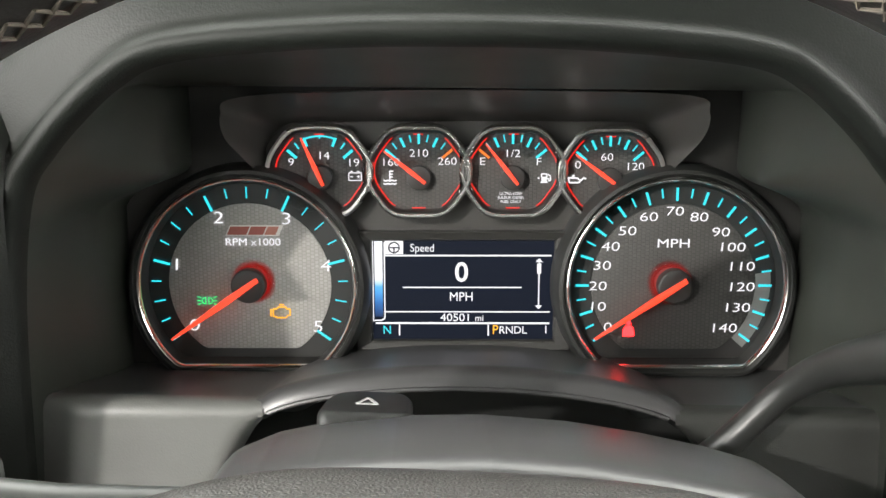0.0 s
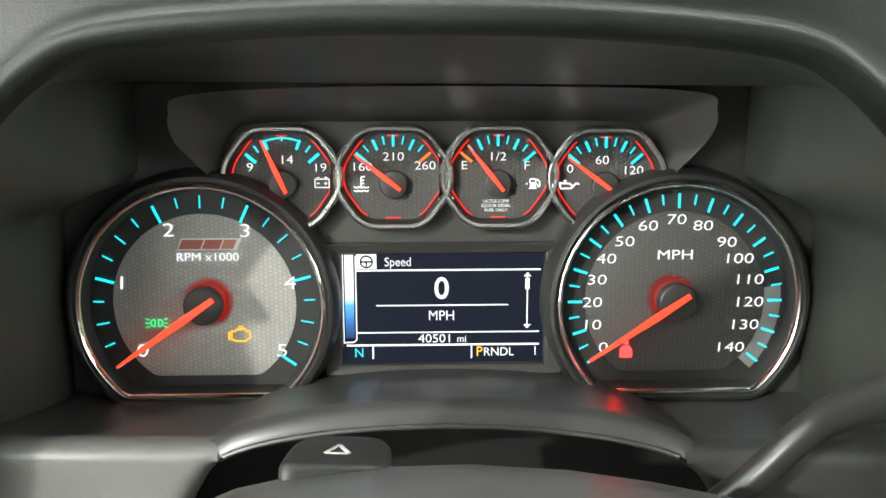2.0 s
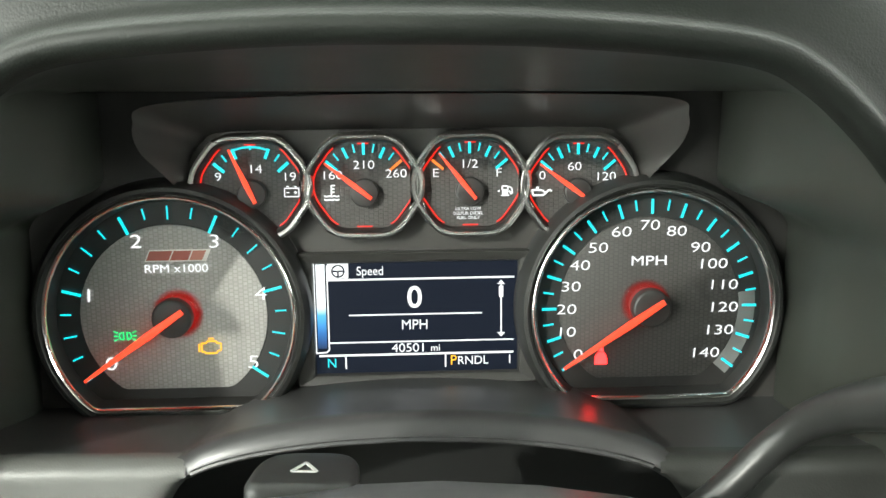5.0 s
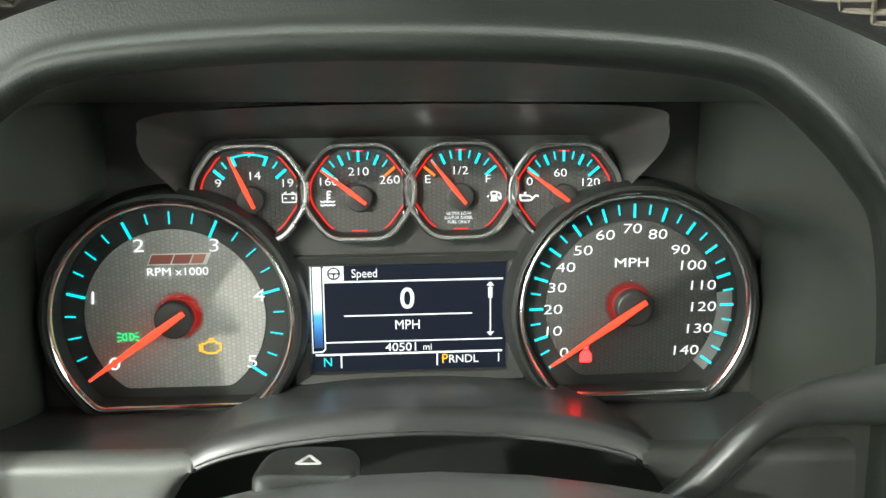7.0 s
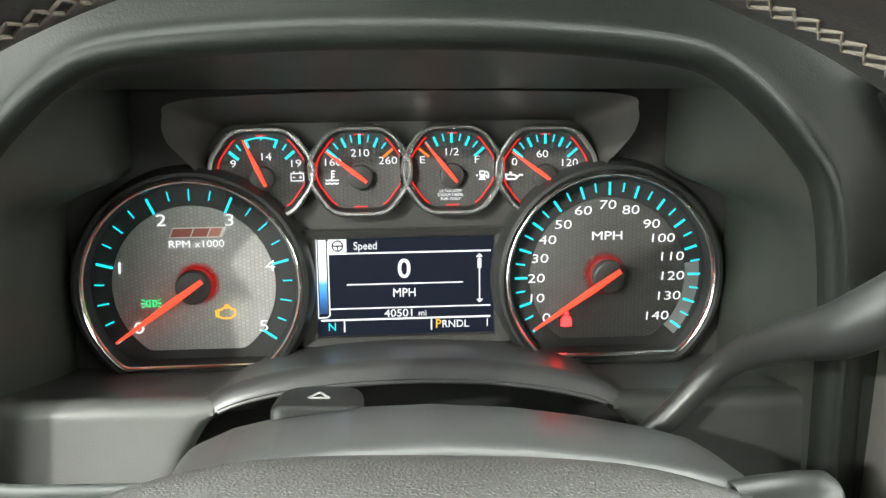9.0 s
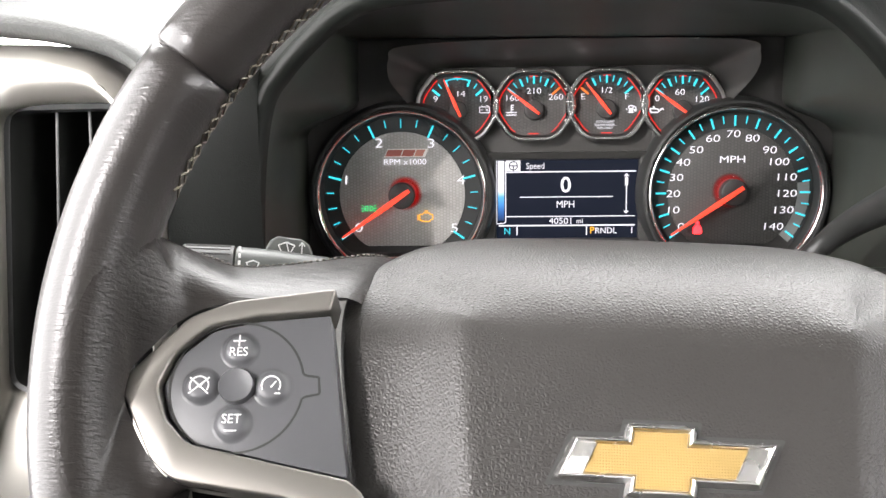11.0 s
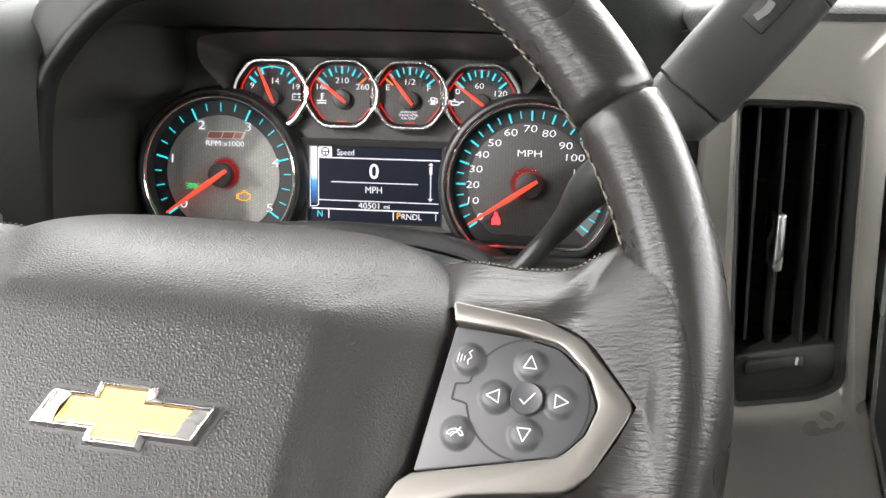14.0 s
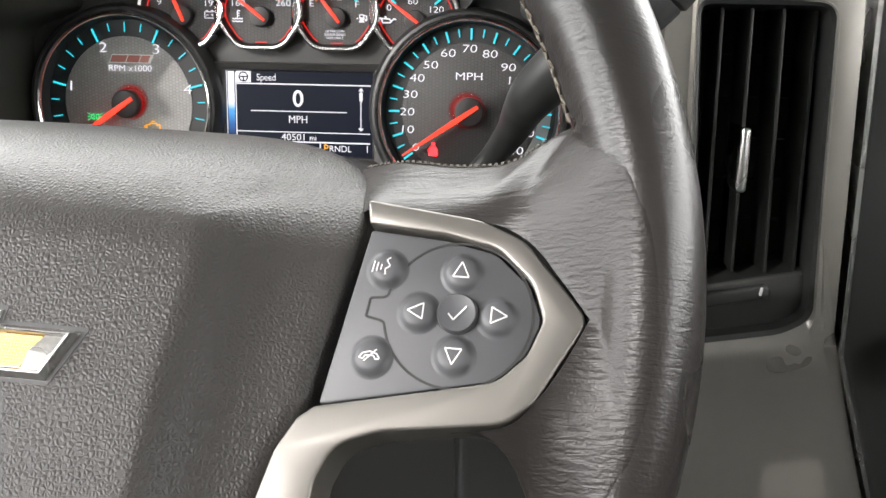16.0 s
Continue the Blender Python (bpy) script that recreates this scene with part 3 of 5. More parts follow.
def air_vent(name, frame_m, hole, slats, label, knob, thumb):
    t = thing(name, frame_m, label, "air vent", "dashboard air vents")
    part("housing", between(shrink(hole, -0.0035), shrink(hole, 0.0028), [(0, -0.03), (0, -0.002), (0.35, 0.0030), (0.75, 0.0022), (1, -0.004), (1, -0.05)], 160), M_BLACK, t, "glossy black rim")
    part("duct", plate(shrink(hole, 0.001), -0.062, -0.055), M_DUCT, t)
    for (x0, z0), (x1, z1) in slats:
        a = [(x0 - 0.0009, z0), (x0 + 0.0009, z0), (x1 + 0.0009, z1), (x1 - 0.0009, z1)]
        part("slat", plate(a, -0.040, -0.007, 0.0006, 2), M_SLAT, t)
    for k in range(7):
        zz = -0.07 + 0.021 * k
        xa = [p[0] for p in hole]
        part("rear_louvre", plate([(min(xa) + 0.004, zz), (max(xa) - 0.004, zz), (max(xa) - 0.004, zz + 0.002), (min(xa) + 0.004, zz + 0.002)], -0.055, -0.045), M_DUCT, t)
    if knob:
        part("slider_tab", plate(fillet([(knob[0] - 0.0026, knob[1] - 0.0155), (knob[0] + 0.0026, knob[1] - 0.0155), (knob[0] + 0.0024, knob[1] + 0.0155), (knob[0] - 0.0024, knob[1] + 0.0155)], 0.0022), -0.03, -0.001, 0.0018), M_CHROME, t, "bright chrome vent tab")
    if thumb:
        w = part("thumb_panel", plate(fillet(thumb, 0.004), -0.03, -0.004, 0.002), M_BLACK, t, "dark flap with a thumb wheel slot")
        part("thumb_wheel", plate(fillet([(0.2325, -0.0840), (0.2325, -0.0765), (0.2620, -0.0700), (0.2640, -0.0770)], 0.003), -0.004, -0.0005, 0.0015), M_BLACK, w)
        part("mark", strokes([((0.2585, -0.0755), (0.2590, -0.0715))], 0.0012, -0.0005, 0.0004), M_PRINT, w, "short white mark")
    return t


air_vent("air_vent", SIDE, vent_hole_l, [((-0.272, -0.088), (-0.2605, 0.066)), ((-0.2505, -0.09), (-0.2440, 0.067)), ((-0.231, -0.092), (-0.2285, 0.067))], "black side air vent with upright slats", None, None)
air_vent("air_vent", CENTRE, vent_hole_r, [((0.2325, -0.066), (0.2290, 0.060)), ((0.2455, -0.066), (0.2425, 0.060)), ((0.2610, -0.066), (0.2565, 0.060)), ((0.2745, -0.066), (0.2710, 0.060))],
         "black centre air vent with upright slats and a chrome tab", (0.2444, -0.0105), [(0.227, -0.098), (0.227, -0.074), (0.2800, -0.0625), (0.2812, -0.084), (0.268, -0.0915)])


# ---- instrument cluster ----
cluster = thing("instrument_cluster", FACE, "lit truck instrument cluster with two large and four small dials", "gauge cluster")
part("mask", plate(shrink([(p.x, p.z) for p, q in hood_path(4) if p.z > -0.055] + [(0.184, -0.058), (-0.184, -0.058)], -0.010), -0.012, -0.004), M_MASK, cluster, "matte black cluster mask")

# glossy frame that slopes down to the four small dials
plinth = [(-0.0925, 0.050), (-0.0970, 0.060), (-0.0965, 0.067), (-0.0910, 0.0740), (-0.080, 0.0783), (-0.03, 0.0788), (0.03, 0.0788), (0.082, 0.0783), (0.0930, 0.0740), (0.0985, 0.067), (0.0990, 0.060), (0.0945, 0.050)]
crown = [(-0.1010, 0.0560), (-0.1075, 0.0640), (-0.1120, 0.0720), (-0.1112, 0.0825), (-0.1030, 0.0905), (-0.04, 0.0936), (0.04, 0.0936), (0.1050, 0.0912), (0.1135, 0.0835), (0.1140, 0.0730), (0.1095, 0.0640), (0.1030, 0.0560)]


def sloped(row, grow, top, foot):
    """A ring of the frame: top is its height over the face along the upper edge, foot that at its lower ends."""
    out = []
    for p in smooth_path([(x, 0, z) for x, z in row], 6):
        k = min(1, max(0, (p.z - 0.056) / 0.030))
        out.append((p.x * grow, p.z * grow, foot + (top - foot) * k * k * (3 - 2 * k)))
    return out


rings = [sloped(crown, 1.004, 0.010, -0.004), sloped(crown, 1.000, 0.0275, 0.0075), sloped(plinth, 1.0, 0.0012, 0.0012), sloped(plinth, 0.998, -0.006, -0.006)]
part("surround", loft(rings, closed=False), M_SURROUND, cluster, "glossy dark slope above the small dials", sharp=50)


def d_shape(c, r, flat, n=44, round_r=0.011):
    """Circle cut flat at the bottom."""
    a = math.asin(flat / r)
    pts = [(c[0] + r * math.cos(-a + (math.pi + 2 * a) * i / n), c[1] + r * math.sin(-a + (math.pi + 2 * a) * i / n)) for i in range(n + 1)]
    return fillet(pts, [round_r] + [0] * (n - 1) + [round_r], 6)


def cut_oct(c, hw=0.0240, top=0.0212, bottom=-0.0196):
    pts = [(-0.0132, bottom), (0.0132, bottom), (hw, -0.0045), (hw, 0.0065), (0.0132, top), (-0.0132, top), (-hw, 0.0065), (-hw, -0.0045)]
    return fillet([(c[0] + x, c[1] + y) for x, y in pts], [0.013, 0.013, 0.022, 0.022, 0.013, 0.013, 0.022, 0.022], 6)


def polar(c, r, deg):
    return (c[0] + r * math.cos(radians(deg)), c[1] + r * math.sin(radians(deg)))


def tick(parent, c, deg, r0, r1, width, material, w=0.0012):
    return part("tick", plate(line2(polar(c, r0, deg), polar(c, r1, deg), width), w, w + 0.0003), material, parent)


def needle(parent, c, deg, length, tail, width, w):
    a, s = Vector(polar((0, 0), 1, deg)), Vector(polar((0, 0), 1, deg + 90))
    c = Vector(c)
    pts = [c - a * tail - s * width * 0.35, c - a * tail + s * width * 0.35, c + a * length * 0.25 + s * width * 0.5, c + a * length + s * width * 0.16, c + a * length - s * width * 0.16, c + a * length * 0.25 - s * width * 0.5]
    n = part("needle", plate(pts, w, w + 0.0016, 0.0005, 2), M_NEEDLE, parent, "glowing red-orange needle")
    return n


def big_dial(name, c, inner_material, label, glow_dx):
    d = d_shape(c, 0.0532, 0.0398)
    dial = part(name, plate(d, -0.006, 0.0), M_ANNULUS, cluster, label)
    part("dial_face", plate(d_shape(c, 0.0412, 0.0335, round_r=0.008), 0.0, 0.0007, 0.0004, 2), inner_material, dial)
    part("chrome_ring", band(d, [(0.0008, -0.002), (0.0014, 0.0), (0.0006, 0.0060), (-0.0002, 0.0088), (-0.0012, 0.0096), (-0.0021, 0.0091), (-0.0024, 0.0084)]), M_RING, dial, "polished chrome ring")
    part("inner_wall", band(d, [(0.0009, -0.001), (0.0016, 0.0002), (0.0008, 0.0060), (-0.0002, 0.0084), (-0.0016, 0.0088)]), M_ANNULUS, dial, "dark wall inside the ring")
    part("collar", band(d, [(-0.0026, -0.004), (-0.0026, 0.0080), (-0.0036, 0.0092), (-0.0052, 0.0088), (-0.0075, 0.0055), (-0.0085, -0.004)]), M_BLACK, cluster, "glossy black collar round the dial")
    part("hub", plate(circle(0.0087, 36, c), 0.0007, 0.0068, 0.0012), M_HUB, dial)
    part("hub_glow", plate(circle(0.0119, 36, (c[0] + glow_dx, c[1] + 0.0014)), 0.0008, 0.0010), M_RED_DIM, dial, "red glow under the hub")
    return dial


TC, SC = (-0.1066, -0.0028), (0.1070, -0.0028)
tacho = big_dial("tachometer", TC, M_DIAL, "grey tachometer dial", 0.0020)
for i in range(21):
    deg = 215.5 - 251 * i / 20
    big = i % 4 == 0
    half = i % 4 == 2
    tick(tacho, TC, deg, 0.0412 if big else (0.0438 if half else 0.0448), 0.0496, 0.0012 if big else 0.00065, M_CYAN)
for k, (x, y) in enumerate([(-0.1358, -0.0243), (-0.1433, 0.0072), (-0.1212, 0.0310), (-0.0873, 0.0305), (-0.0680, 0.0066), (-0.0727, -0.0249)]):
    write("numeral", str(k), 0.0086, M_WHITE, tacho, x, y, 0.0012, 1.38, lean=0.05, bold=-0.00008)
write("lettering", "RPM x1000", 0.0052, M_WHITE, tacho, -0.1043, 0.0188, 0.0012, 1.16)
badge = part("badge", plate([(-0.1180, 0.0220), (-0.0912, 0.0220), (-0.0888, 0.0274), (-0.1156, 0.0274)], 0.0007, 0.00085), M_LOGO_SILVER, tacho, "small red and silver badge")
for x, wide, material in ((-0.1172, 0.0098, M_LOGO_RED), (-0.1068, 0.0078, M_LOGO_RED), (-0.0984, 0.0056, M_LOGO_ROSE)):
    part("badge_bar", plate([(x, 0.0226), (x + wide, 0.0226), (x + wide + 0.0019, 0.0268), (x + 0.0019, 0.0268)], 0.00085, 0.0010), material, badge)
needle(tacho, TC, 214.8, 0.0475, 0.0062, 0.0036, 0.0070)
# telltales: lamp symbol and engine outline
for s in (-1, 1):
    x0, z0 = -0.1286, -0.0113
    segs = poly_line([(x0 + s * 0.0008, z0 + 0.0017), (x0 + s * 0.0022, z0 + 0.0013), (x0 + s * 0.0027, z0), (x0 + s * 0.0022, z0 - 0.0013), (x0 + s * 0.0008, z0 - 0.0017)], True)
    segs += [((x0 + s * 0.0032, z0 + k), (x0 + s * 0.0050, z0 + k * 1.6)) for k in (-0.0014, 0.0, 0.0014)]
    part("telltale", strokes(segs, 0.0004, 0.0009, 0.0012), M_GREEN, tacho, "green side lamp telltale")
ex, ez = -0.0912, -0.0172
part("telltale", strokes(poly_line([(ex + a * 0.0009, ez + b * 0.00085) for a, b in ((-4.5, -2.6), (-4.5, 2), (-2.5, 2), (-1.5, 3.2), (2.5, 3.2), (3.2, 2), (5, 2), (5, -2), (3.6, -2), (2.6, -3.4), (-2.5, -3.4), (-3.2, -2.6))], True) + [((ex - 0.0052, ez + 0.0015), (ex - 0.0052, ez - 0.0022)), ((ex - 0.0009, ez + 0.0039), (ex + 0.0015, ez + 0.0039))], 0.00068, 0.0009, 0.0012), M_AMBER, tacho, "amber engine telltale")

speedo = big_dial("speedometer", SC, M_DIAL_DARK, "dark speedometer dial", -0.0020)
for i in range(29):
    deg = 216.5 - 253.0 * i / 28
    big = i % 2 == 0
    tick(speedo, SC, deg, 0.0426 if big else 0.0444, 0.0492, 0.0012 if big else 0.0008, M_CYAN)
SPEED = [(0.0745, -0.0249), (0.0688, -0.0142), (0.0689, -0.0036), (0.0707, 0.0069), (0.0748, 0.0166), (0.0828, 0.0245), (0.0932, 0.0316), (0.1060, 0.0344), (0.1182, 0.0315), (0.1293, 0.0239), (0.1351, 0.0163), (0.1403, 0.0065), (0.1408, -0.0040), (0.1392, -0.0147), (0.1331, -0.0254)]
for k, (x, y) in enumerate(SPEED):
    write("numeral", str(k * 10), 0.0066, M_WHITE, speedo, x, y, 0.0012, 1.45, lean=0.05, bold=-0.00006)
bm = loft([[(*polar(SC, r, 8 - 50 * i / 24), 0.0008) for i in range(25)] for r in (0.0412, 0.0488)], closed=False)
part("scale_band", bm, M_BAND, speedo, "pale grey band behind the high speeds")
write("lettering", "MPH", 0.0063, M_WHITE, speedo, 0.1062, 0.0182, 0.0012, 1.35)
needle(speedo, SC, 213.8, 0.0480, 0.0062, 0.0034, 0.0070)
bx, bz = 0.0852, -0.0262
part("telltale", plate(circle(0.0011, 16, (bx, bz + 0.0036)), 0.0009, 0.0013), M_BELT, speedo)
part("telltale", plate(fillet([(bx - 0.0029, bz - 0.0034), (bx + 0.0029, bz - 0.0034), (bx + 0.0026, bz + 0.0004), (bx + 0.0014, bz + 0.0022), (bx - 0.0014, bz + 0.0022), (bx - 0.0026, bz + 0.0004)], 0.0009), 0.0009, 0.0013), M_BELT, speedo, "red belt reminder telltale")


def cropped(bm):
    """Leave out what lies behind the collars of the two large dials."""
    gone = [f for f in bm.faces if len(f.verts) < 5 and all(min((v.co.xy - Vector(TC)).length, (v.co.xy - Vector(SC)).length) < 0.0585 for v in f.verts)]
    bmesh.ops.delete(bm, geom=gone, context="FACES")
    return bm


def small_dial(name, x, pivot_dx, label, dz=0.0):
    c = (x, 0.0536 + dz)
    o = cut_oct(c)
    dial = part(name, cropped(plate(o, -0.005, 0.0)), M_DIAL_DARK, cluster, label)
    part("chrome_ring", cropped(band(o, [(0.0008, -0.002), (0.0012, 0.0), (0.0008, 0.0030), (0.0003, 0.0046), (-0.0004, 0.0055), (-0.0016, 0.0056), (-0.0026, 0.0048), (-0.0029, 0.0030), (-0.0029, -0.003)])), M_CHROME, dial, "chrome ring")
    part("inner_wall", cropped(band(o, [(0.0009, -0.001), (0.0014, 0.0002), (0.0012, 0.0030), (0.0007, 0.0045), (0.0, 0.0053), (-0.0008, 0.0050)])), M_ANNULUS, dial, "dark wall inside the ring")
    inner = shrink(o, 0.0021)
    n = len(inner)
    segs = []
    for i in range(n):
        a, b = Vector(inner[i]), Vector(inner[(i + 1) % n])
        m = (a + b) / 2 - Vector(c)
        if abs(m.y) < 0.0165 or abs(m.x) > 0.0125:
            segs.append((a, b))
    for z, reach in ((-0.0174, 0.0034), (0.0190, 0.0024)):
        segs.append(((x - reach, c[1] + z), (x + reach, c[1] + z)))
    part("edge_light", cropped(strokes(segs, 0.00055, 0.0006, 0.0010)), M_RED, dial, "red edge light")
    p = (x + pivot_dx, 0.0513 + dz)
    part("hub", plate(circle(0.0062, 28, p), 0.0, 0.0040, 0.0008), M_HUB, dial)
    return dial, p


volt, p = small_dial("voltmeter", -0.0697, 0.0002, "small voltmeter dial")
for deg, r0, wd in ((140, 0.0150, 0.0014), (126, 0.0175, 0.0008), (112, 0.0165, 0.0013), (90, 0.0192, 0.0008), (68, 0.0165, 0.0013), (54, 0.0175, 0.0008), (40, 0.0150, 0.0014)):
    tick(volt, p, deg, r0, 0.0210, wd, M_CYAN)
part("scale_arc", strokes(poly_line([polar(p, 0.0204, 112 - 44 * i / 10) for i in range(11)]), 0.0008, 0.0012, 0.0015), M_CYAN, volt)
for s, x, z in (("9", -0.0838, 0.0588), ("14", -0.0678, 0.0620), ("19", -0.0532, 0.0585)):
    write("numeral", s, 0.0053, M_WHITE, volt, x, z, 0.0012, 1.22, bold=-0.00005)
bx, bz = -0.0524, 0.0519
part("symbol", strokes(poly_line([(bx - 0.0031, bz + 0.0017), (bx + 0.0031, bz + 0.0017), (bx + 0.0031, bz - 0.0020), (bx - 0.0031, bz - 0.0020)], True) + [((bx - 0.0022, bz + 0.0024), (bx - 0.0011, bz + 0.0024)), ((bx + 0.0011, bz + 0.0024), (bx + 0.0022, bz + 0.0024)), ((bx - 0.0023, bz - 0.0002), (bx - 0.0011, bz - 0.0002)), ((bx + 0.0009, bz - 0.0002), (bx + 0.0023, bz - 0.0002)), ((bx + 0.0016, bz + 0.0005), (bx + 0.0016, bz - 0.0009))], 0.00045, 0.0009, 0.0012), M_WHITE, volt, "white battery symbol")
needle(volt, p, 114.0, 0.0215, 0.0040, 0.0022, 0.0042)


def even_ticks(dial, p, red=()):
    for i in range(9):
        deg = 140 - 100 * i / 8
        major = i in (0, 8)
        mid = i in (2, 4, 6)
        tick(dial, p, deg, 0.0150 if major else (0.0165 if mid else 0.0178), 0.0215, 0.0012 if (major or mid) else 0.0007, M_ORANGE if i in red else M_CYAN)


temp, p = small_dial("temperature_gauge", -0.0210, 0.0002, "small coolant temperature dial")
even_ticks(temp, p, (8,))
for s, x, z in (("160", -0.0348, 0.0588), ("210", -0.0208, 0.0632), ("260", -0.0068, 0.0592)):
    write("numeral", s, 0.0053, M_WHITE, temp, x, z, 0.0012, 1.22, bold=-0.00005)
part("symbol", strokes([((-0.0352, 0.0545), (-0.0352, 0.0500)), ((-0.0352, 0.0545), (-0.0335, 0.0545)), ((-0.0352, 0.0530), (-0.0338, 0.0530)), ((-0.0352, 0.0516), (-0.0338, 0.0516))] + poly_line([(-0.0384 + 0.0011 * i, 0.0498 + 0.0003 * (-1) ** i) for i in range(7)]) + poly_line([(-0.0384 + 0.0011 * i, 0.0482 + 0.0003 * (-1) ** i) for i in range(7)]), 0.0006, 0.0009, 0.0012), M_WHITE, temp, "white thermometer symbol")
needle(temp, p, 142.0, 0.0215, 0.0040, 0.0022, 0.0042)

fuel, p = small_dial("fuel_gauge", 0.0257, -0.0003, "small fuel dial")
even_ticks(fuel, p, (0,))
for s, x, z in (("E", 0.0105, 0.0592), ("1/2", 0.0252, 0.0630), ("F", 0.0382, 0.0590)):
    write("numeral", s, 0.0053, M_WHITE, fuel, x, z, 0.0012, 1.22, bold=-0.00005)
for i, s in enumerate(("ULTRA LOW", "SULFUR DIESEL", "FUEL ONLY")):
    write("lettering", s, 0.0020, M_WHITE, fuel, 0.0247, 0.0433 - 0.0020 * i, 0.0009, 1.0)
part("symbol", strokes(poly_line([(0.0397, 0.0531), (0.0423, 0.0531), (0.0423, 0.0514), (0.0397, 0.0514)], True) + [((0.0397, 0.0503), (0.0423, 0.0503)), ((0.0397, 0.0496), (0.0423, 0.0496)), ((0.0397, 0.0509), (0.0423, 0.0509)), ((0.0392, 0.0490), (0.0428, 0.0490))] + poly_line([(0.0428, 0.0530), (0.0440, 0.0521), (0.0442, 0.0500), (0.0434, 0.0496), (0.0432, 0.0508), (0.0425, 0.0508)]), 0.0006, 0.0009, 0.0012), M_WHITE, fuel, "white fuel pump symbol")
part("symbol", plate([(0.0376, 0.0510), (0.0386, 0.0516), (0.0386, 0.0504)], 0.0009, 0.0012), M_WHITE, fuel)
needle(fuel, p, 128.5, 0.0215, 0.0040, 0.0022, 0.0042)

oil, p = small_dial("oil_gauge", 0.0734, -0.0002, "small oil pressure dial", -0.0012)
even_ticks(oil, p)
for s, x, z in (("0", 0.0575, 0.0574), ("60", 0.0717, 0.0612), ("120", 0.0855, 0.0566)):
    write("numeral", s, 0.0053, M_WHITE, oil, x, z, 0.0012, 1.22, bold=-0.00005)
part("symbol", strokes(poly_line([(0.0510, 0.0520), (0.0530, 0.0512), (0.0535, 0.0488), (0.0580, 0.0488), (0.0605, 0.0512), (0.0618, 0.0506)]) + [((0.0530, 0.0512), (0.0575, 0.0510)), ((0.0548, 0.0522), (0.0560, 0.0522)), ((0.0554, 0.0522), (0.0554, 0.0512)), ((0.0575, 0.0510), (0.0590, 0.0498))], 0.0008, 0.0009, 0.0012), M_WHITE, oil, "white oil can symbol")
needle(oil, p, 143.5, 0.0215, 0.0040, 0.0022, 0.0042)

for x, dz in ((-0.04535, 0.0), (0.00235, 0.0), (0.04955, -0.0006)):
    wedge = fillet([(x + a, 0.0536 + dz + b) for a, b in ((-0.0044, -0.0102), (0.0, -0.0086), (0.0044, -0.0102), (0.0010, -0.0040), (0.0010, 0.0060), (0.0044, 0.0122), (0.0, 0.0106), (-0.0044, 0.0122), (-0.0010, 0.0060), (-0.0010, -0.0040))], 0.0012, 3)
    part("ring_junction", plate(wedge, -0.003, 0.0051, 0.0005, 2), M_CHROME, cluster, "chrome web between two rings")

# display
sx0, sx1, sz0, sz1 = -0.0448, 0.0472, -0.0324, 0.0190
LIT = [(sx0, sz0), (sx1, sz0), (sx1, sz1), (sx0, sz1)]
OUTER = [(-0.0530, -0.0372), (0.0556, -0.0372), (0.0556, 0.0243), (-0.0530, 0.0243)]
rings = [at(OUTER, -0.006), at(OUTER, 0.0002), at(shrink(OUTER, 0.0005), 0.0008), at(shrink(LIT, -0.0016), -0.0004), at(shrink(LIT, -0.0006), -0.0012), at(LIT, -0.0030), at(LIT, -0.006)]
part("display_bezel", loft(rings), M_BEZEL, cluster, "flat dark bezel of the display", sharp=20)
screen = part("display", plate([(sx0, sz0), (sx1, sz0), (sx1, sz1), (sx0, sz1)], -0.0065, -0.0036), M_SCREEN, cluster, "dark lit information display")
W0, W1 = -0.0035, -0.0032
part("bar", plate([(-0.0438, -0.0205), (-0.0398, -0.0205), (-0.0398, 0.0186), (-0.0438, 0.0186)], W0, W1), M_BAR, screen, "white to blue lit bar")
part("line", strokes(poly_line([(-0.0447, -0.0230), (-0.0447, 0.0188)]) + poly_line([(-0.0445, -0.0226), (-0.0400, -0.0224), (-0.0388, -0.0212), (-0.0388, 0.0180)]), 0.0006, W0, W1), M_WHITE, screen)
for z, x0, x1, wd in ((0.0113, -0.0388, 0.0458, 0.0008), (-0.0052, -0.0295, 0.0310, 0.0006), (-0.0180, -0.0385, 0.0455, 0.0006), (-0.0240, -0.0435, 0.0455, 0.0009)):
    part("line", strokes([((x0, z), (x1, z))], wd, W0, W1), M_WHITE, screen)
for x in (-0.0314, 0.0142):
    part("line", strokes([((x, -0.0247), (x, -0.0305))], 0.0007, W0, W1), M_WHITE, screen)
part("page_symbol", plate([(-0.0385, 0.0120), (-0.0292, 0.0120), (-0.0292, 0.0188), (-0.0385, 0.0188)], W0, W1), M_WHITE, screen, "white page symbol")
pc = (-0.0338, 0.0154)
part("page_symbol", strokes(poly_line([polar(pc, 0.0027, 20 * i) for i in range(18)], True) + [((pc[0] - 0.0026, pc[1]), (pc[0] + 0.0026, pc[1])), (pc, (pc[0], pc[1] - 0.0026))], 0.0007, W1, W1 + 0.0002), M_SCREEN, screen, "dark steering wheel outline")
write("lettering", "Speed", 0.0058, M_WHITE, screen, -0.0195, 0.0150, W0, 0.88)
write("lettering", "0", 0.0142, M_WHITE, screen, 0.0004, 0.0022, W0, 1.0, bold=0.0002)
write("lettering", "MPH", 0.0065, M_WHITE, screen, 0.0003, -0.0103, W0, 0.95)
write("lettering", "40501", 0.0058, M_WHITE, screen, -0.0025, -0.0212, W0, 1.1)
write("lettering", "mi", 0.0046, M_WHITE, screen, 0.0096, -0.0214, W0, 1.0)
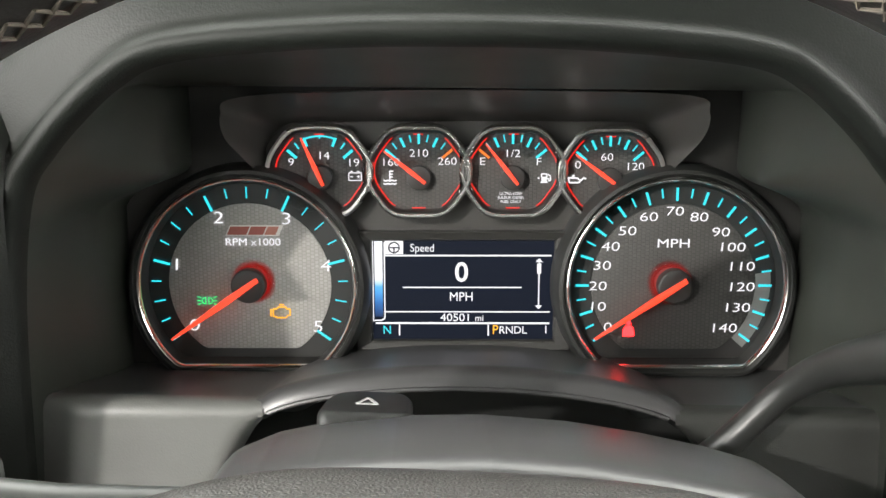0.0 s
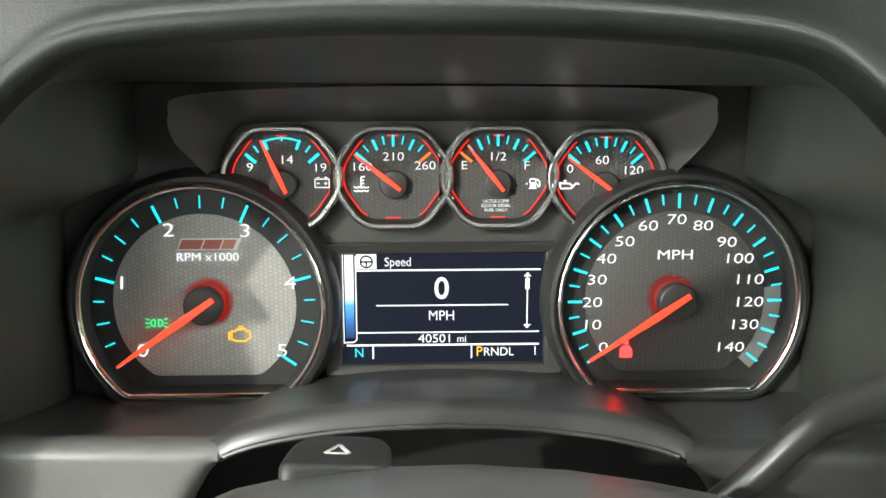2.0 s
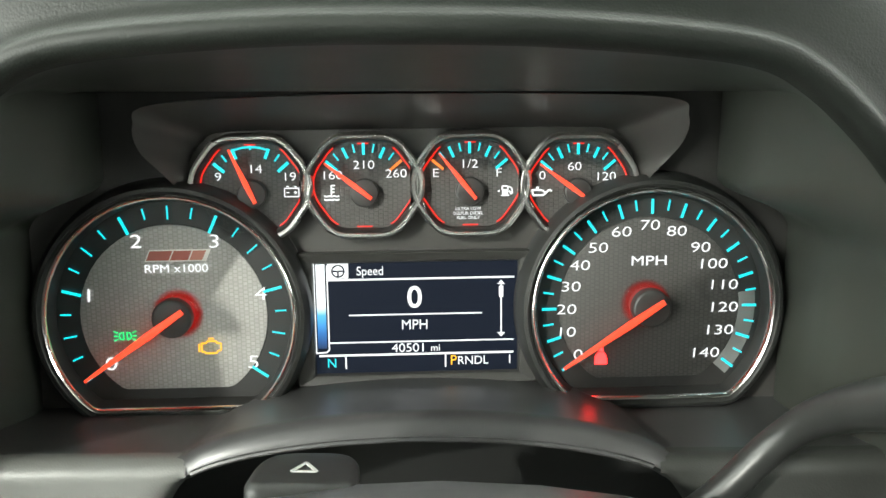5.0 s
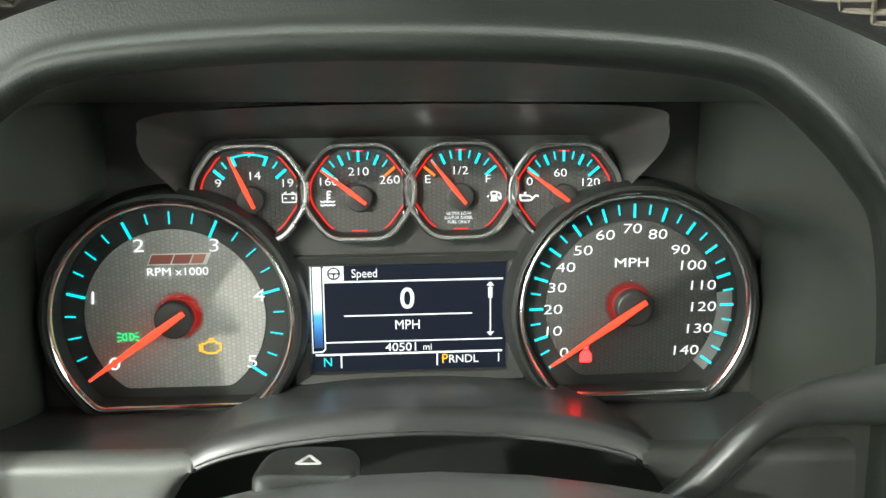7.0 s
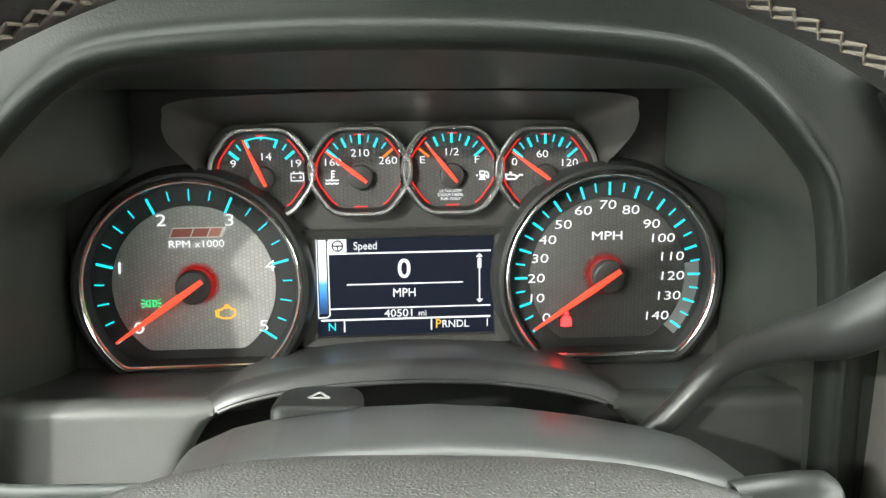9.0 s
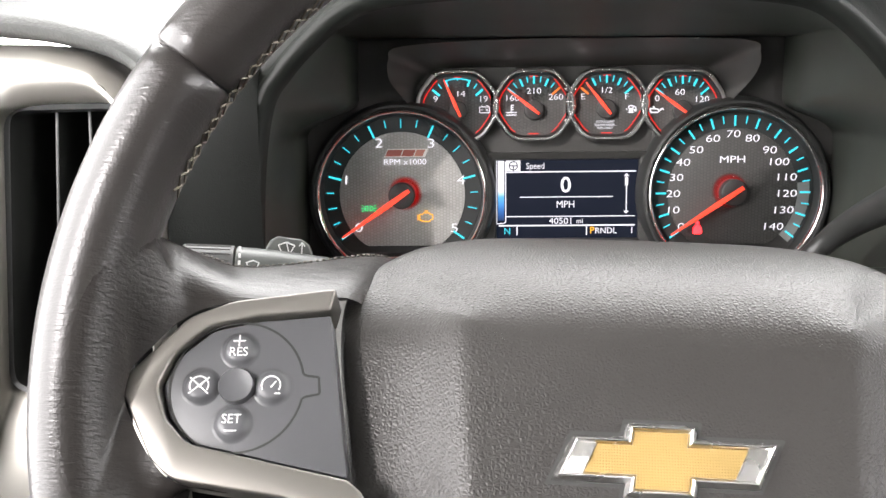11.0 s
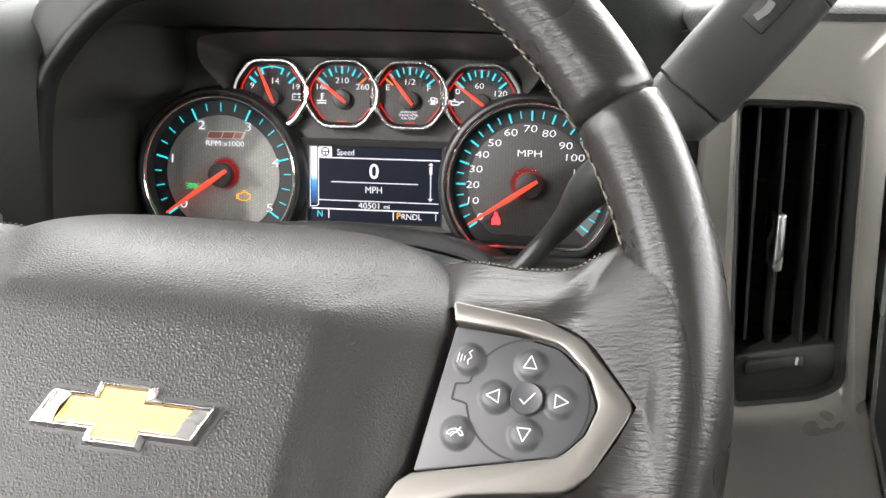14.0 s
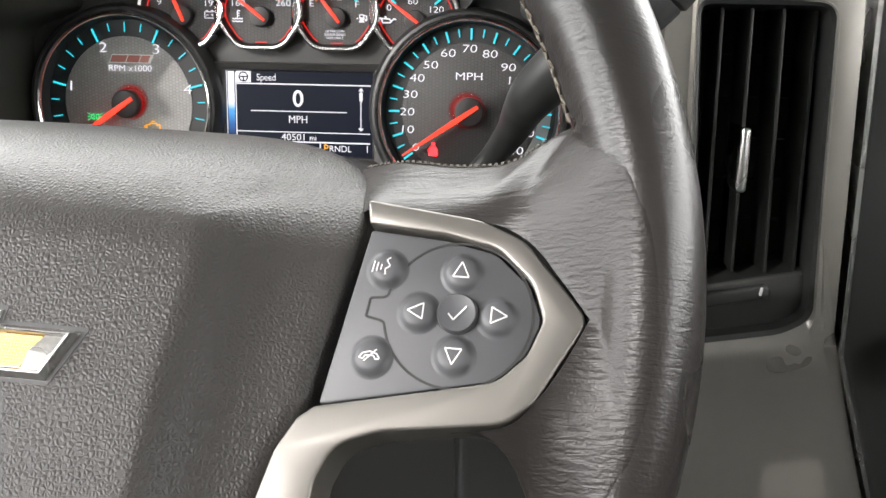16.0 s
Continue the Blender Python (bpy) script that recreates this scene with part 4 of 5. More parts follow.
write("lettering", "N", 0.0062, M_CYAN, screen, -0.0378, -0.0278, W0, 0.95)
write("lettering", "P", 0.0066, M_AMBER, screen, 0.0178, -0.0276, W0, 0.95)
write("lettering", "RNDL", 0.0056, M_WHITE, screen, 0.0268, -0.0278, W0, 0.98)
write("lettering", "1", 0.0060, M_WHITE, screen, 0.0438, -0.0276, W0, 0.95)
part("scroll_bar", strokes([((0.0398, -0.0150), (0.0398, 0.0080))], 0.0006, W0, W1), M_WHITE, screen)
part("scroll_bar", plate([(0.0388, 0.0020), (0.0408, 0.0020), (0.0408, 0.0072), (0.0388, 0.0072)], W0, W1), M_WHITE, screen)
part("scroll_arrow", plate([(0.0380, 0.0080), (0.0416, 0.0080), (0.0398, 0.0100)], W0, W1), M_WHITE, screen)
part("scroll_arrow", plate([(0.0380, -0.0146), (0.0416, -0.0146), (0.0398, -0.0166)], W0, W1), M_WHITE, screen)


# ---- steering wheel ----
wheel = thing("steering_wheel", WHEEL, "black leather steering wheel with silver spoke trim and a gold emblem", "steering wheel")
RC, RR, RA, RB = Vector((0.002, -0.001, 0.004)), 0.1822, 0.0148, 0.0175



def rim_at(deg, phi, grow=0.0):
    """A point on the rim: deg round the wheel, phi round the grip (0 outwards, 90 to the driver)."""
    a, f = radians(deg), radians(phi)
    r = RR + (RA + grow) * math.cos(f)
    deep = RB if phi % 360 < 180 else RB + 0.009 * min(1, max(0, (phi % 360 - 205) / 30))
    return RIM_TURN @ (RC + Vector((r * math.cos(a), r * math.sin(a), (deep + grow) * math.sin(f))))


def grip(a0, a1, label):
    n = max(6, int(abs(a1 - a0) / 2.2))
    rings = []
    for i in range(n + 1):
        deg = a0 + (a1 - a0) * i / n
        rings.append([rim_at(deg, 360 * k / 28) for k in range(28)])
    ends = []
    for deg, inner in ((a0, a0 + 0.5), (a1, a1 - 0.5)):
        ends.append([rim_at(deg, 360 * k / 28, -0.0022) for k in range(28)])
    rings[0] = [rim_at(a0 + 0.45, 360 * k / 28, -0.0003) for k in range(28)]
    rings[-1] = [rim_at(a1 - 0.45, 360 * k / 28, -0.0003) for k in range(28)]
    return part("grip", loft([ends[0]] + rings + [ends[1]]), M_LEATHER, wheel, label, sharp=70)


grip(33, 147, "black leather upper grip with worn creases")
grip(147, 212, "black leather side grip")
grip(-32, 33, "black leather side grip")
grip(212, 328, "black leather lower grip")


def stitch_run(points, material, size=0.0006):
    """Crossed stitches along pairs of points on both sides of a seam, in one mesh."""
    bm = bmesh.new()
    for (a, b), (c, d) in zip(points, points[1:]):
        for p, q in ((a, d), (b, c)):
            tube([p, (Vector(p) + Vector(q)) / 2, q], [size * 0.7, size, size * 0.7], 5, bm=bm)
    return bm


st = part("stitching", stitch_run([(rim_at(d, 172, 0.0005), rim_at(d + 0.5, 193, 0.0005)) for d in [33 + 1.75 * i for i in range(66)]], M_THREAD, 0.00048), M_THREAD, wheel, "cross-stitched beige seam thread")
st["kind"] = "stuff"
for lo, hi, k in ((19, 33, 8), (147, 161, 8), (-36, -17, 11), (197, 214, 11)):
    st = part("stitching", stitch_run([(rim_at(d, 172, 0.0005), rim_at(d + 0.5, 193, 0.0005)) for d in [lo + 1.75 * i for i in range(k)]], M_THREAD, 0.00048), M_THREAD, wheel, "cross-stitched seam thread")
    st["kind"] = "stuff"


def seat(s):
    """Seat of a switch pod on its spoke; s is 1 or -1 for the side."""
    grow, du, dv, dw, spin, tu, tv = (1.041, 0.0003, 0.0007, -0.0045, -0.009, 0.066, 0.0) if s > 0 else (1.090, 0.0027, -0.0052, 0.0052, 0.062, -0.063, -0.046)
    c = Vector((0.134 * s, 0, 0.004))
    m = Matrix.Rotation(-tu, 4, "Y") @ Matrix.Rotation(tv, 4, "X") @ Matrix.Rotation(spin, 4, "Z") @ Matrix.Scale(grow, 4)
    return Matrix.Translation(c + Vector((du, dv, dw))) @ m @ Matrix.Translation(-c)


def spoke_cover(s):
    """Leather that runs from the switch trim to the grip and back over the spoke; s is 1 or -1 for the side."""
    def flip(p):
        return Vector((p[0] * s, p[1], p[2]))

    def rim(deg, phi):
        return flip(rim_at(deg if s > 0 else 180 - deg, phi))

    def along(pts, n):
        """n + 1 points at even steps on a smooth curve."""
        c = smooth_path(pts, 12)
        d = [0.0]
        for a, b in zip(c, c[1:]):
            d.append(d[-1] + (b - a).length)
        out, k = [], 0
        for i in range(n + 1):
            want = d[-1] * i / n
            while k < len(c) - 2 and d[k + 1] < want:
                k += 1
            out.append(c[k].lerp(c[k + 1], (want - d[k]) / max(1e-9, d[k + 1] - d[k])))
        return out

    def outwards(p):
        """Way across the front of the grip, away from the hub, at a point on it."""
        q = RIM_TURN.inverted() @ flip(p) - RC
        deg, phi = math.degrees(math.atan2(q.y, q.x)), math.degrees(math.atan2(q.z / RB, (math.hypot(q.x, q.y) - RR) / RA)) % 360
        return (flip(rim_at(deg, phi - 6)) - flip(rim_at(deg, phi + 6))).normalized(), [rim_at(deg, phi - turn, -sink) for turn, sink in ((9, 0.0003), (18, 0.0012))]

    def over_grip(p, up):
        """The point itself, or the one above it on the skin of the grip where it would lie inside."""
        q = RIM_TURN.inverted() @ p - RC
        far = math.hypot(q.x, q.y)
        e = Vector(((far - RR) / (RA + up), q.z / (RB + up)))
        if e.length >= 1 or e.length < 0.2:
            return p
        e.normalize()
        k = (RR + e.x * (RA + up)) / far
        return RIM_TURN @ (RC + Vector((q.x * k, q.y * k, e.y * (RB + up))))

    n, m = 44, 22
    placed = seat(s)

    def on_pod(pts):
        return [flip(placed @ flip((0.134 + (x - 0.134) * 0.985, y * 0.985, z + 0.0008))) for x, y, z in pts]

    inner = along(on_pod([(0.0985, 0.0320, -0.016), (0.1065, 0.0302, -0.003), (0.137, 0.0262, 0.003), (0.1505, 0.0210, 0.004), (0.1600, 0.0108, 0.0045), (0.1680, 0.0009, 0.0045)]), n)
    seam = [Vector(p) for p in ((0.0860, 0.0630, -0.056), (0.0985, 0.0588, -0.038), (0.112, 0.0553, -0.026), (0.128, 0.0522, -0.020), (0.144, 0.0504, -0.011), (0.1525, 0.0530, -0.003))]
    if s < 0:
        seam[2:] = [Vector(p) for p in ((0.112, 0.0530, -0.028), (0.128, 0.0478, -0.022), (0.144, 0.0434, -0.014), (0.1525, 0.0436, -0.006))]
    up = 19 if s > 0 else 15.5
    outer = along(seam + [rim(up, 200), rim(up - 1, 165), rim(up - 4, 125), rim(up - 8, 104), rim(5, 92), rim(0, 88)], n)
    low_in = along(on_pod([(0.1680, 0.0009, 0.0045), (0.1622, -0.0112, 0.004), (0.1560, -0.0210, 0.003), (0.1490, -0.0272, 0.001), (0.1350, -0.0295, -0.004)]), n)
    low_out = along([rim(0, 88), rim(-5, 92), rim(-11, 104), rim(-15, 125), rim(-18.5, 165), rim(-20, 200), (0.1530, -0.0350, -0.012), (0.1420, -0.0285, -0.014), (0.1350, -0.0270, -0.015)], n)
    rows, held, ways = [], [], []
    for a, b, first, on_rim in ((inner, outer, 0, lambda u: (u - 0.42) / 0.2), (low_in, low_out, 1, lambda u: (0.60 - u) / 0.2)):
        for i in range(first, n + 1):
            gap = b[i] - a[i]
            k = min(1, max(0, on_rim(i / n)))
            start = Vector((gap.x, gap.y, gap.z * 0.7))
            way, tucks = outwards(b[i])
            end = gap.lerp(way * gap.length * 0.55, k)
            row = []
            for j in range(m + 1):
                t = j / m
                p = a[i] * (2 * t ** 3 - 3 * t * t + 1) + start * (t ** 3 - 2 * t * t + t) + b[i] * (3 * t * t - 2 * t ** 3) + end * (t ** 3 - t * t)
                p.z += 0.10 * gap.length * t * (1 - t) * (1 - k)
                row.append(over_grip(flip(p), 0.0006 * (1 - t)))
            rows.append(row)
            held.append(k)
            ways.append(tucks)
    hem = [r[-1] for r in rows]
    for r, back, k, tucks in zip(rows, hem, held, ways):
        folds = (Vector((-0.0006 * s, -0.0012 if back.y > 0 else 0.0012, -0.0030)), Vector((-0.003 * s, -0.0110 if back.y > 0 else 0.0110, -0.012)))
        for fold, tuck in zip(folds, tucks):
            r.append((back + fold).lerp(tuck, k))
    part("spoke_cover", loft(rows, closed=False), M_LEATHER_CREASED, wheel, "creased black leather over the spoke", sharp=80)
    run = along([(p.x * s, p.y, p.z) for p in hem[4:24]], 66)
    bm = bmesh.new()
    for k in range(0, 66, 2):
        tube([flip(run[k]) + Vector((0, 0.0002, 0.0004)), flip(run[k + 1]) + Vector((0, 0.0002, 0.0004))], 0.0004, 5, bm=bm)
    o = part("stitching", bm, M_THREAD_DARK, wheel)
    o["kind"] = "stuff"


TRIM = [(0.1062, 0.0298), (0.137, 0.0258), (0.1495, 0.0208), (0.1675, 0.0009), (0.1558, -0.0208), (0.1490, -0.0268), (0.1185, -0.0315), (0.1075, -0.0360), (0.1040, -0.0450), (0.1030, -0.100), (0.0880, -0.100), (0.0900, -0.0500), (0.0925, -0.0385), (0.0970, -0.0300), (0.1010, -0.0268), (0.1458, -0.0167), (0.1528, -0.0095), (0.1562, 0.0), (0.1525, 0.0094), (0.1430, 0.0181), (0.1287, 0.0211), (0.1078, 0.0228)]
TRIM_R = [0.001, 0.02, 0.012, 0.006, 0.012, 0.012, 0.01, 0.01, 0.01, 0, 0, 0.01, 0.01, 0.004, 0.003, 0.01, 0.008, 0.006, 0.008, 0.01, 0.01, 0.001]
POD = [(0.1079, 0.0220), (0.1287, 0.0203), (0.1424, 0.0173), (0.1520, 0.0088), (0.1555, 0.0), (0.1522, -0.0090), (0.1455, -0.0160), (0.1011, -0.0260)]
BUT = (0.1340, 0.0003)


def dome(c, r, w0, h, hollow=False):
    n = 28
    prof = [(1.35, 0.0), (1.18, 0.08), (1.05, 0.26), (0.94, 0.55), (0.82, 0.80), (0.66, 0.94), (0.4, 1.0)]
    if hollow:
        prof = [(1.0, 0.0), (0.97, 0.7), (0.9, 1.0), (0.75, 0.92), (0.4, 0.72)]
    return loft([at(circle(r * s, n, c), w0 + h * k) for s, k in prof], True, False, True)


def switch_pod(s, name, label):
    def fl(pts):
        out = [(p[0] * s, p[1]) for p in pts]
        return out if s > 0 else out[::-1]
    trim = part("spoke_trim", plate(fl(fillet(TRIM, TRIM_R, 4)), -0.012, 0.0050, 0.0009), M_SILVER, wheel, "satin silver spoke trim")
    pod = part(name, plate(fl(fillet(POD, [0.001, 0.01, 0.008, 0.006, 0.006, 0.006, 0.008, 0.001], 4)), -0.010, 0.0022, 0.0006, 2), M_POD, wheel, label)
    trim.matrix_local = pod.matrix_local = seat(s)
    c = (BUT[0] * s, BUT[1])
    ring = [polar(c, 0.0193, (180 if s > 0 else 0) + 11 + 338 * i / 60) for i in range(61)]
    slot = [(0.1140, 0.0034), (0.1105, 0.0030), (0.1100, -0.0020), (0.1140, -0.0028)]
    slot = [(p[0] * s, p[1]) for p in slot]
    line = [ring[-1]] + slot + [ring[0]] if s > 0 else [ring[0]] + slot + [ring[-1]]
    part("groove", strokes(poly_line(ring) + poly_line(line), 0.0007, 0.0020, 0.00230), M_BLACK, pod)
    part("button", dome(c, 0.0054, 0.0022, 0.0022, True), M_POD, pod)
    spots = {"up": (0.1340, 0.0113), "down": (0.1343, -0.0106), "in": (0.1238, 0.0), "out": (0.1444, 0.0003)}
    for x, y in spots.values():
        part("button", dome((x * s, y), 0.0047, 0.0021, 0.0023), M_POD, pod)
    return pod, spots


def icon(pod, segs, label="", width=0.0004, w=0.00445):
    part("icon", strokes(segs, width, w, w + 0.0001), M_PRINT, pod, label)


spoke_cover(1)
spoke_cover(-1)
pod, spots = switch_pod(1, "switch_pod", "dark switch pod with arrow buttons")
for key, rot in (("up", 90), ("down", 270), ("in", 180), ("out", 0)):
    x, y = spots[key]
    icon(pod, poly_line([polar((x, y), 0.0026, rot), polar((x, y), 0.0026, rot + 125), polar((x, y), 0.0026, rot + 235)], True), "white arrow")
icon(pod, poly_line([(0.1318, 0.0000), (0.1333, -0.0016), (0.1364, 0.0022)]), "white tick mark", w=0.0041)
for x, y in ((0.1139, 0.0111), (0.1131, -0.0127)):
    part("button", dome((x, y), 0.0047, 0.0021, 0.0023), M_POD, pod)
icon(pod, poly_line([(0.1150, 0.0138), (0.1140, 0.0130), (0.1150, 0.0115), (0.1138, 0.0105), (0.1140, 0.0090)]) + [((0.1128, 0.0118), (0.1126, 0.0102)), ((0.1118, 0.0122), (0.1115, 0.0098)), ((0.1108, 0.0126), (0.1104, 0.0095))], "white voice symbol", 0.00035)
icon(pod, poly_line([(0.1104, -0.0134), (0.1112, -0.0122), (0.1131, -0.0116), (0.1150, -0.0122), (0.1158, -0.0134), (0.1147, -0.0136), (0.1142, -0.0127), (0.1120, -0.0127), (0.1115, -0.0136)], True) + [((0.1118, -0.0142), (0.1148, -0.0110))], "white hang-up symbol", 0.0004)
pod, spots = switch_pod(-1, "switch_pod", "dark switch pod with cruise buttons")
write("lettering", "RES", 0.0038, M_PRINT, pod, -0.1340, 0.0100, 0.00445, 0.95)
icon(pod, [((-0.1358, 0.0134), (-0.1322, 0.0134)), ((-0.1340, 0.0151), (-0.1340, 0.0117))])
write("lettering", "SET", 0.0038, M_PRINT, pod, -0.1343, -0.0098, 0.00445, 0.95)
icon(pod, [((-0.1360, -0.0131), (-0.1326, -0.0131))])
for x in (-0.1444, -0.1238):
    arc = [polar((x, 0.0), 0.0027, -30 + 240 * i / 14) for i in range(15)]
    icon(pod, poly_line(arc) + [((x, -0.0006), (x + 0.0014, 0.0012))] + ([((x - 0.0028, 0.0024), (x + 0.0028, -0.0024)), ((x + 0.0028, 0.0024), (x - 0.0028, -0.0024))] if x < -0.14 else [((x + 0.0012, -0.0024), (x + 0.0028, -0.0024))]), "white cruise symbol", 0.0004)

# airbag cover: rounded shoulders up to a flat facet
half = [(0.0, 0.0790), (0.030, 0.0785), (0.055, 0.0760), (0.075, 0.0700), (0.088, 0.0630), (0.098, 0.0520), (0.1045, 0.0360), (0.1040, 0.0150), (0.1000, -0.0100), (0.0965, -0.0290), (0.0900, -0.0430), (0.0860, -0.070), (0.0840, -0.100), (0.060, -0.108), (0.0, -0.110)]
flat = [(0.0, 0.0275), (0.018, 0.0274), (0.034, 0.0272), (0.0480, 0.0267), (0.0570, 0.0262), (0.0612, 0.0247), (0.0632, 0.0212), (0.0630, 0.0060), (0.0616, -0.0120), (0.0600, -0.0280), (0.0595, -0.0400), (0.0590, -0.060), (0.0570, -0.085), (0.040, -0.092), (0.0, -0.094)]


def mirror_loop(h):
    a = smooth_path([(x, y, 0) for x, y in h], 5)
    return a + [Vector((-p.x, p.y, 0)) for p in a[-2:0:-1]]


o, f = mirror_loop(half), mirror_loop(flat)


def shoulder(v):
    """Height of the cover up the middle: flat face, then rolled over towards the top edge."""
    t = min(1.0, max(0.0, (v - 0.0095) / 0.0695))
    return 0.0040 - 0.066 * t ** 2.05


def side(p):
    """1 along the sides and the foot of the cover, 0 along its top."""
    t = min(1, max(0, (0.080 - p.y) / 0.027))
    return t * t * (3 - 2 * t)


def rounded(s):
    """Rise of the hollow side towards the face, eased over its edge."""
    if s < 0.70:
        return s ** 2.7
    t, v, g = min(1, (s - 0.70) / 0.42), 0.70 ** 2.7, 2.7 * 0.70 ** 1.7 * 0.42
    return v * (2 * t ** 3 - 3 * t * t + 1) + g * (t ** 3 - 2 * t * t + t) + 3 * t * t - 2 * t ** 3


rings = [[Vector((p.x * grow, p.y * grow, shoulder(p.y) - 0.0140 * side(p) - sink)) for p in o] for grow, sink in ((0.985, 0.035), (1.0, 0.004))]
for s in (0.02, 0.05, 0.1, 0.2, 0.35, 0.5, 0.6, 0.68, 0.75, 0.82, 0.88, 0.94, 1.0, 1.04, 1.08, 1.12, 1.2, 1.28, 1.35):
    hollow = 1 - 0.25 * min(1, s / 0.12) ** 0.5 - 0.75 * rounded(s)
    ring = []
    for a, b in zip(o, f):
        p = a.lerp(b, s)
        ring.append(Vector((p.x, p.y, shoulder(p.y) - 0.0140 * hollow * side(a) - 0.0012 * max(0, 0.05 - s) / 0.05)))
    rings.append(ring)
cover = part("airbag_cover", loft(rings, True, False, False), M_PAD, wheel, "grained grey-black airbag cover", sharp=70)
bm = bmesh.new()
last = rings[-1]
n = len(last)
k = n // 2
vs = [[bm.verts.new((last[i] if j == 0 else last[-i]).lerp(last[-i] if j == 0 else last[i], 0)) for j in (0, 1)] for i in range(1, k)]
top, bot = bm.verts.new(last[0]), bm.verts.new(last[k])
for a, b in zip(vs, vs[1:]):
    bm.faces.new((a[0], b[0], b[1], a[1]))
bm.faces.new((top, vs[0][0], vs[0][1]))
bm.faces.new((vs[-1][0], bot, vs[-1][1]))
part("airbag_face", bm, M_PAD, wheel, "flat grained face of the airbag cover")
BOW = [(-0.0262, -0.0145), (-0.0108, -0.0145), (-0.0100, -0.0103), (0.0114, -0.0103), (0.0108, -0.0145), (0.0355, -0.0145), (0.0285, -0.0285), (0.0106, -0.0285), (0.0098, -0.0327), (-0.0114, -0.0327), (-0.0106, -0.0285), (-0.0328, -0.0285)][::-1]
part("emblem_recess", plate(fillet(shrink(BOW, -0.0012), 0.0006, 2), -0.003, 0.00415), M_HUB, wheel)
rings = [at(shrink(BOW, d), w) for d, w in ((-0.0002, -0.004), (0.0, -0.0006), (0.0003, 0.0002), (0.0013, 0.0021), (0.0016, 0.0022), (0.0019, 0.0020), (0.0026, 0.0006))]
emblem = part("emblem", loft(rings, True, True, True), M_CHROME, wheel, "bevelled chrome rim of the emblem", sharp=20)
emblem.location.z = 0.0048
for s in (-1, 1):
    (ax, ay), (bx, by), (cx, cy), (dx, dy) = ((0.0322, -0.0168), (0.0272, -0.0262), (0.0262, -0.0168), (0.0216, -0.0262)) if s > 0 else ((-0.0248, -0.0168), (-0.0294, -0.0262), (-0.0194, -0.0168), (-0.0236, -0.0262))
    bm = bmesh.new()
    q = [bm.verts.new((x, y, w)) for x, y, w in ((ax, ay, 0.0010), (bx, by, 0.0010), (dx, dy, 0.0011), (cx, cy, 0.0011))]
    m0 = bm.verts.new(((ax + bx) / 2, (ay + by) / 2, 0.0013))
    m1 = bm.verts.new(((cx + dx) / 2, (cy + dy) / 2, 0.0030))
    for f in ((q[0], m0, m1, q[3]), (m0, q[1], q[2], m1), (q[3], m1, q[2])):
        bm.faces.new(f)
    part("facet", bm, M_CHROME, emblem, "bevelled chrome end", sharp=5)
part("emblem_fill", plate(shrink([(x - math.copysign(0.0055, x) if abs(x) > 0.02 else x, y) for x, y in BOW], 0.0027), 0.0, 0.0011), M_GOLD, emblem, "textured gold inlay")

# hub core and column behind the cover
part("hub_core", loft([at(circle(r, 40, (0, -0.012)), w) for r, w in ((0.032, -0.030), (0.038, -0.034), (0.040, -0.05), (0.040, -0.10))], True, True, True), M_BLACK, wheel)

def turned_z(prof, n=24):
    """A turned shape along z."""
    return loft([[(r * math.cos(2 * math.pi * k / n), r * math.sin(2 * math.pi * k / n), z) for k in range(n)] for z, r in prof], True, True, True)


# ---- steering column ----
column = thing("steering_column", COLUMN, "black steering column shroud with a hazard button", "steering column")
arch = [(-0.086, -0.030), (-0.086, 0.030), (-0.079, 0.0450), (-0.062, 0.0527), (-0.044, 0.0570), (-0.020, 0.0602), (0.010, 0.0617), (0.040, 0.0606), (0.066, 0.0576), (0.090, 0.0536), (0.108, 0.0492), (0.1190, 0.0430), (0.122, 0.030), (0.118, -0.030), (0.06, -0.08), (-0.06, -0.08)][::-1]
arch = fillet(arch, 0.014, 4)
rings = [at(shrink(arch, d), w) for d, w in ((0.034, -0.260), (0.022, -0.215), (0.0100, -0.190), (0.0045, -0.1815), (0.0010, -0.1760), (0.0, -0.171), (0.0006, -0.160), (0.0030, -0.135), (0.0052, -0.119), (0.0068, -0.1135), (0.0098, -0.1095), (0.0150, -0.107), (0.024, -0.104), (0.036, -0.098))]
part("shroud", loft(rings, True, True, True), M_SHELF, column, "satin black plastic shroud", sharp=50)


def on_button(bm):
    """Lay a flat shape on the sloping top of the hazard button: its y runs back from the front edge."""
    for v in bm.verts:
        v.co = Vector((v.co.x, v.co.z + 0.215 * v.co.y - 1.6 * max(0, v.co.y - 0.024) ** 1.5, -0.1665 - v.co.y))
    return bm


hz = fillet([(-0.0500, 0.0), (-0.0150, 0.0), (-0.0150, 0.0290), (-0.0465, 0.0290)], [0.006, 0.006, 0.012, 0.016])
hazard = part("hazard_button", on_button(plate(hz, 0.040, 0.0606, 0.0030, 5)), M_BLACK, column, "black hazard button with a white triangle")
tri = [(-0.0358, 0.0105), (-0.0282, 0.0105), (-0.0320, 0.0175)]
part("triangle", on_button(strokes(poly_line(tri, True), 0.0011, 0.0607, 0.0610)), M_PRINT, hazard, "white warning triangle")

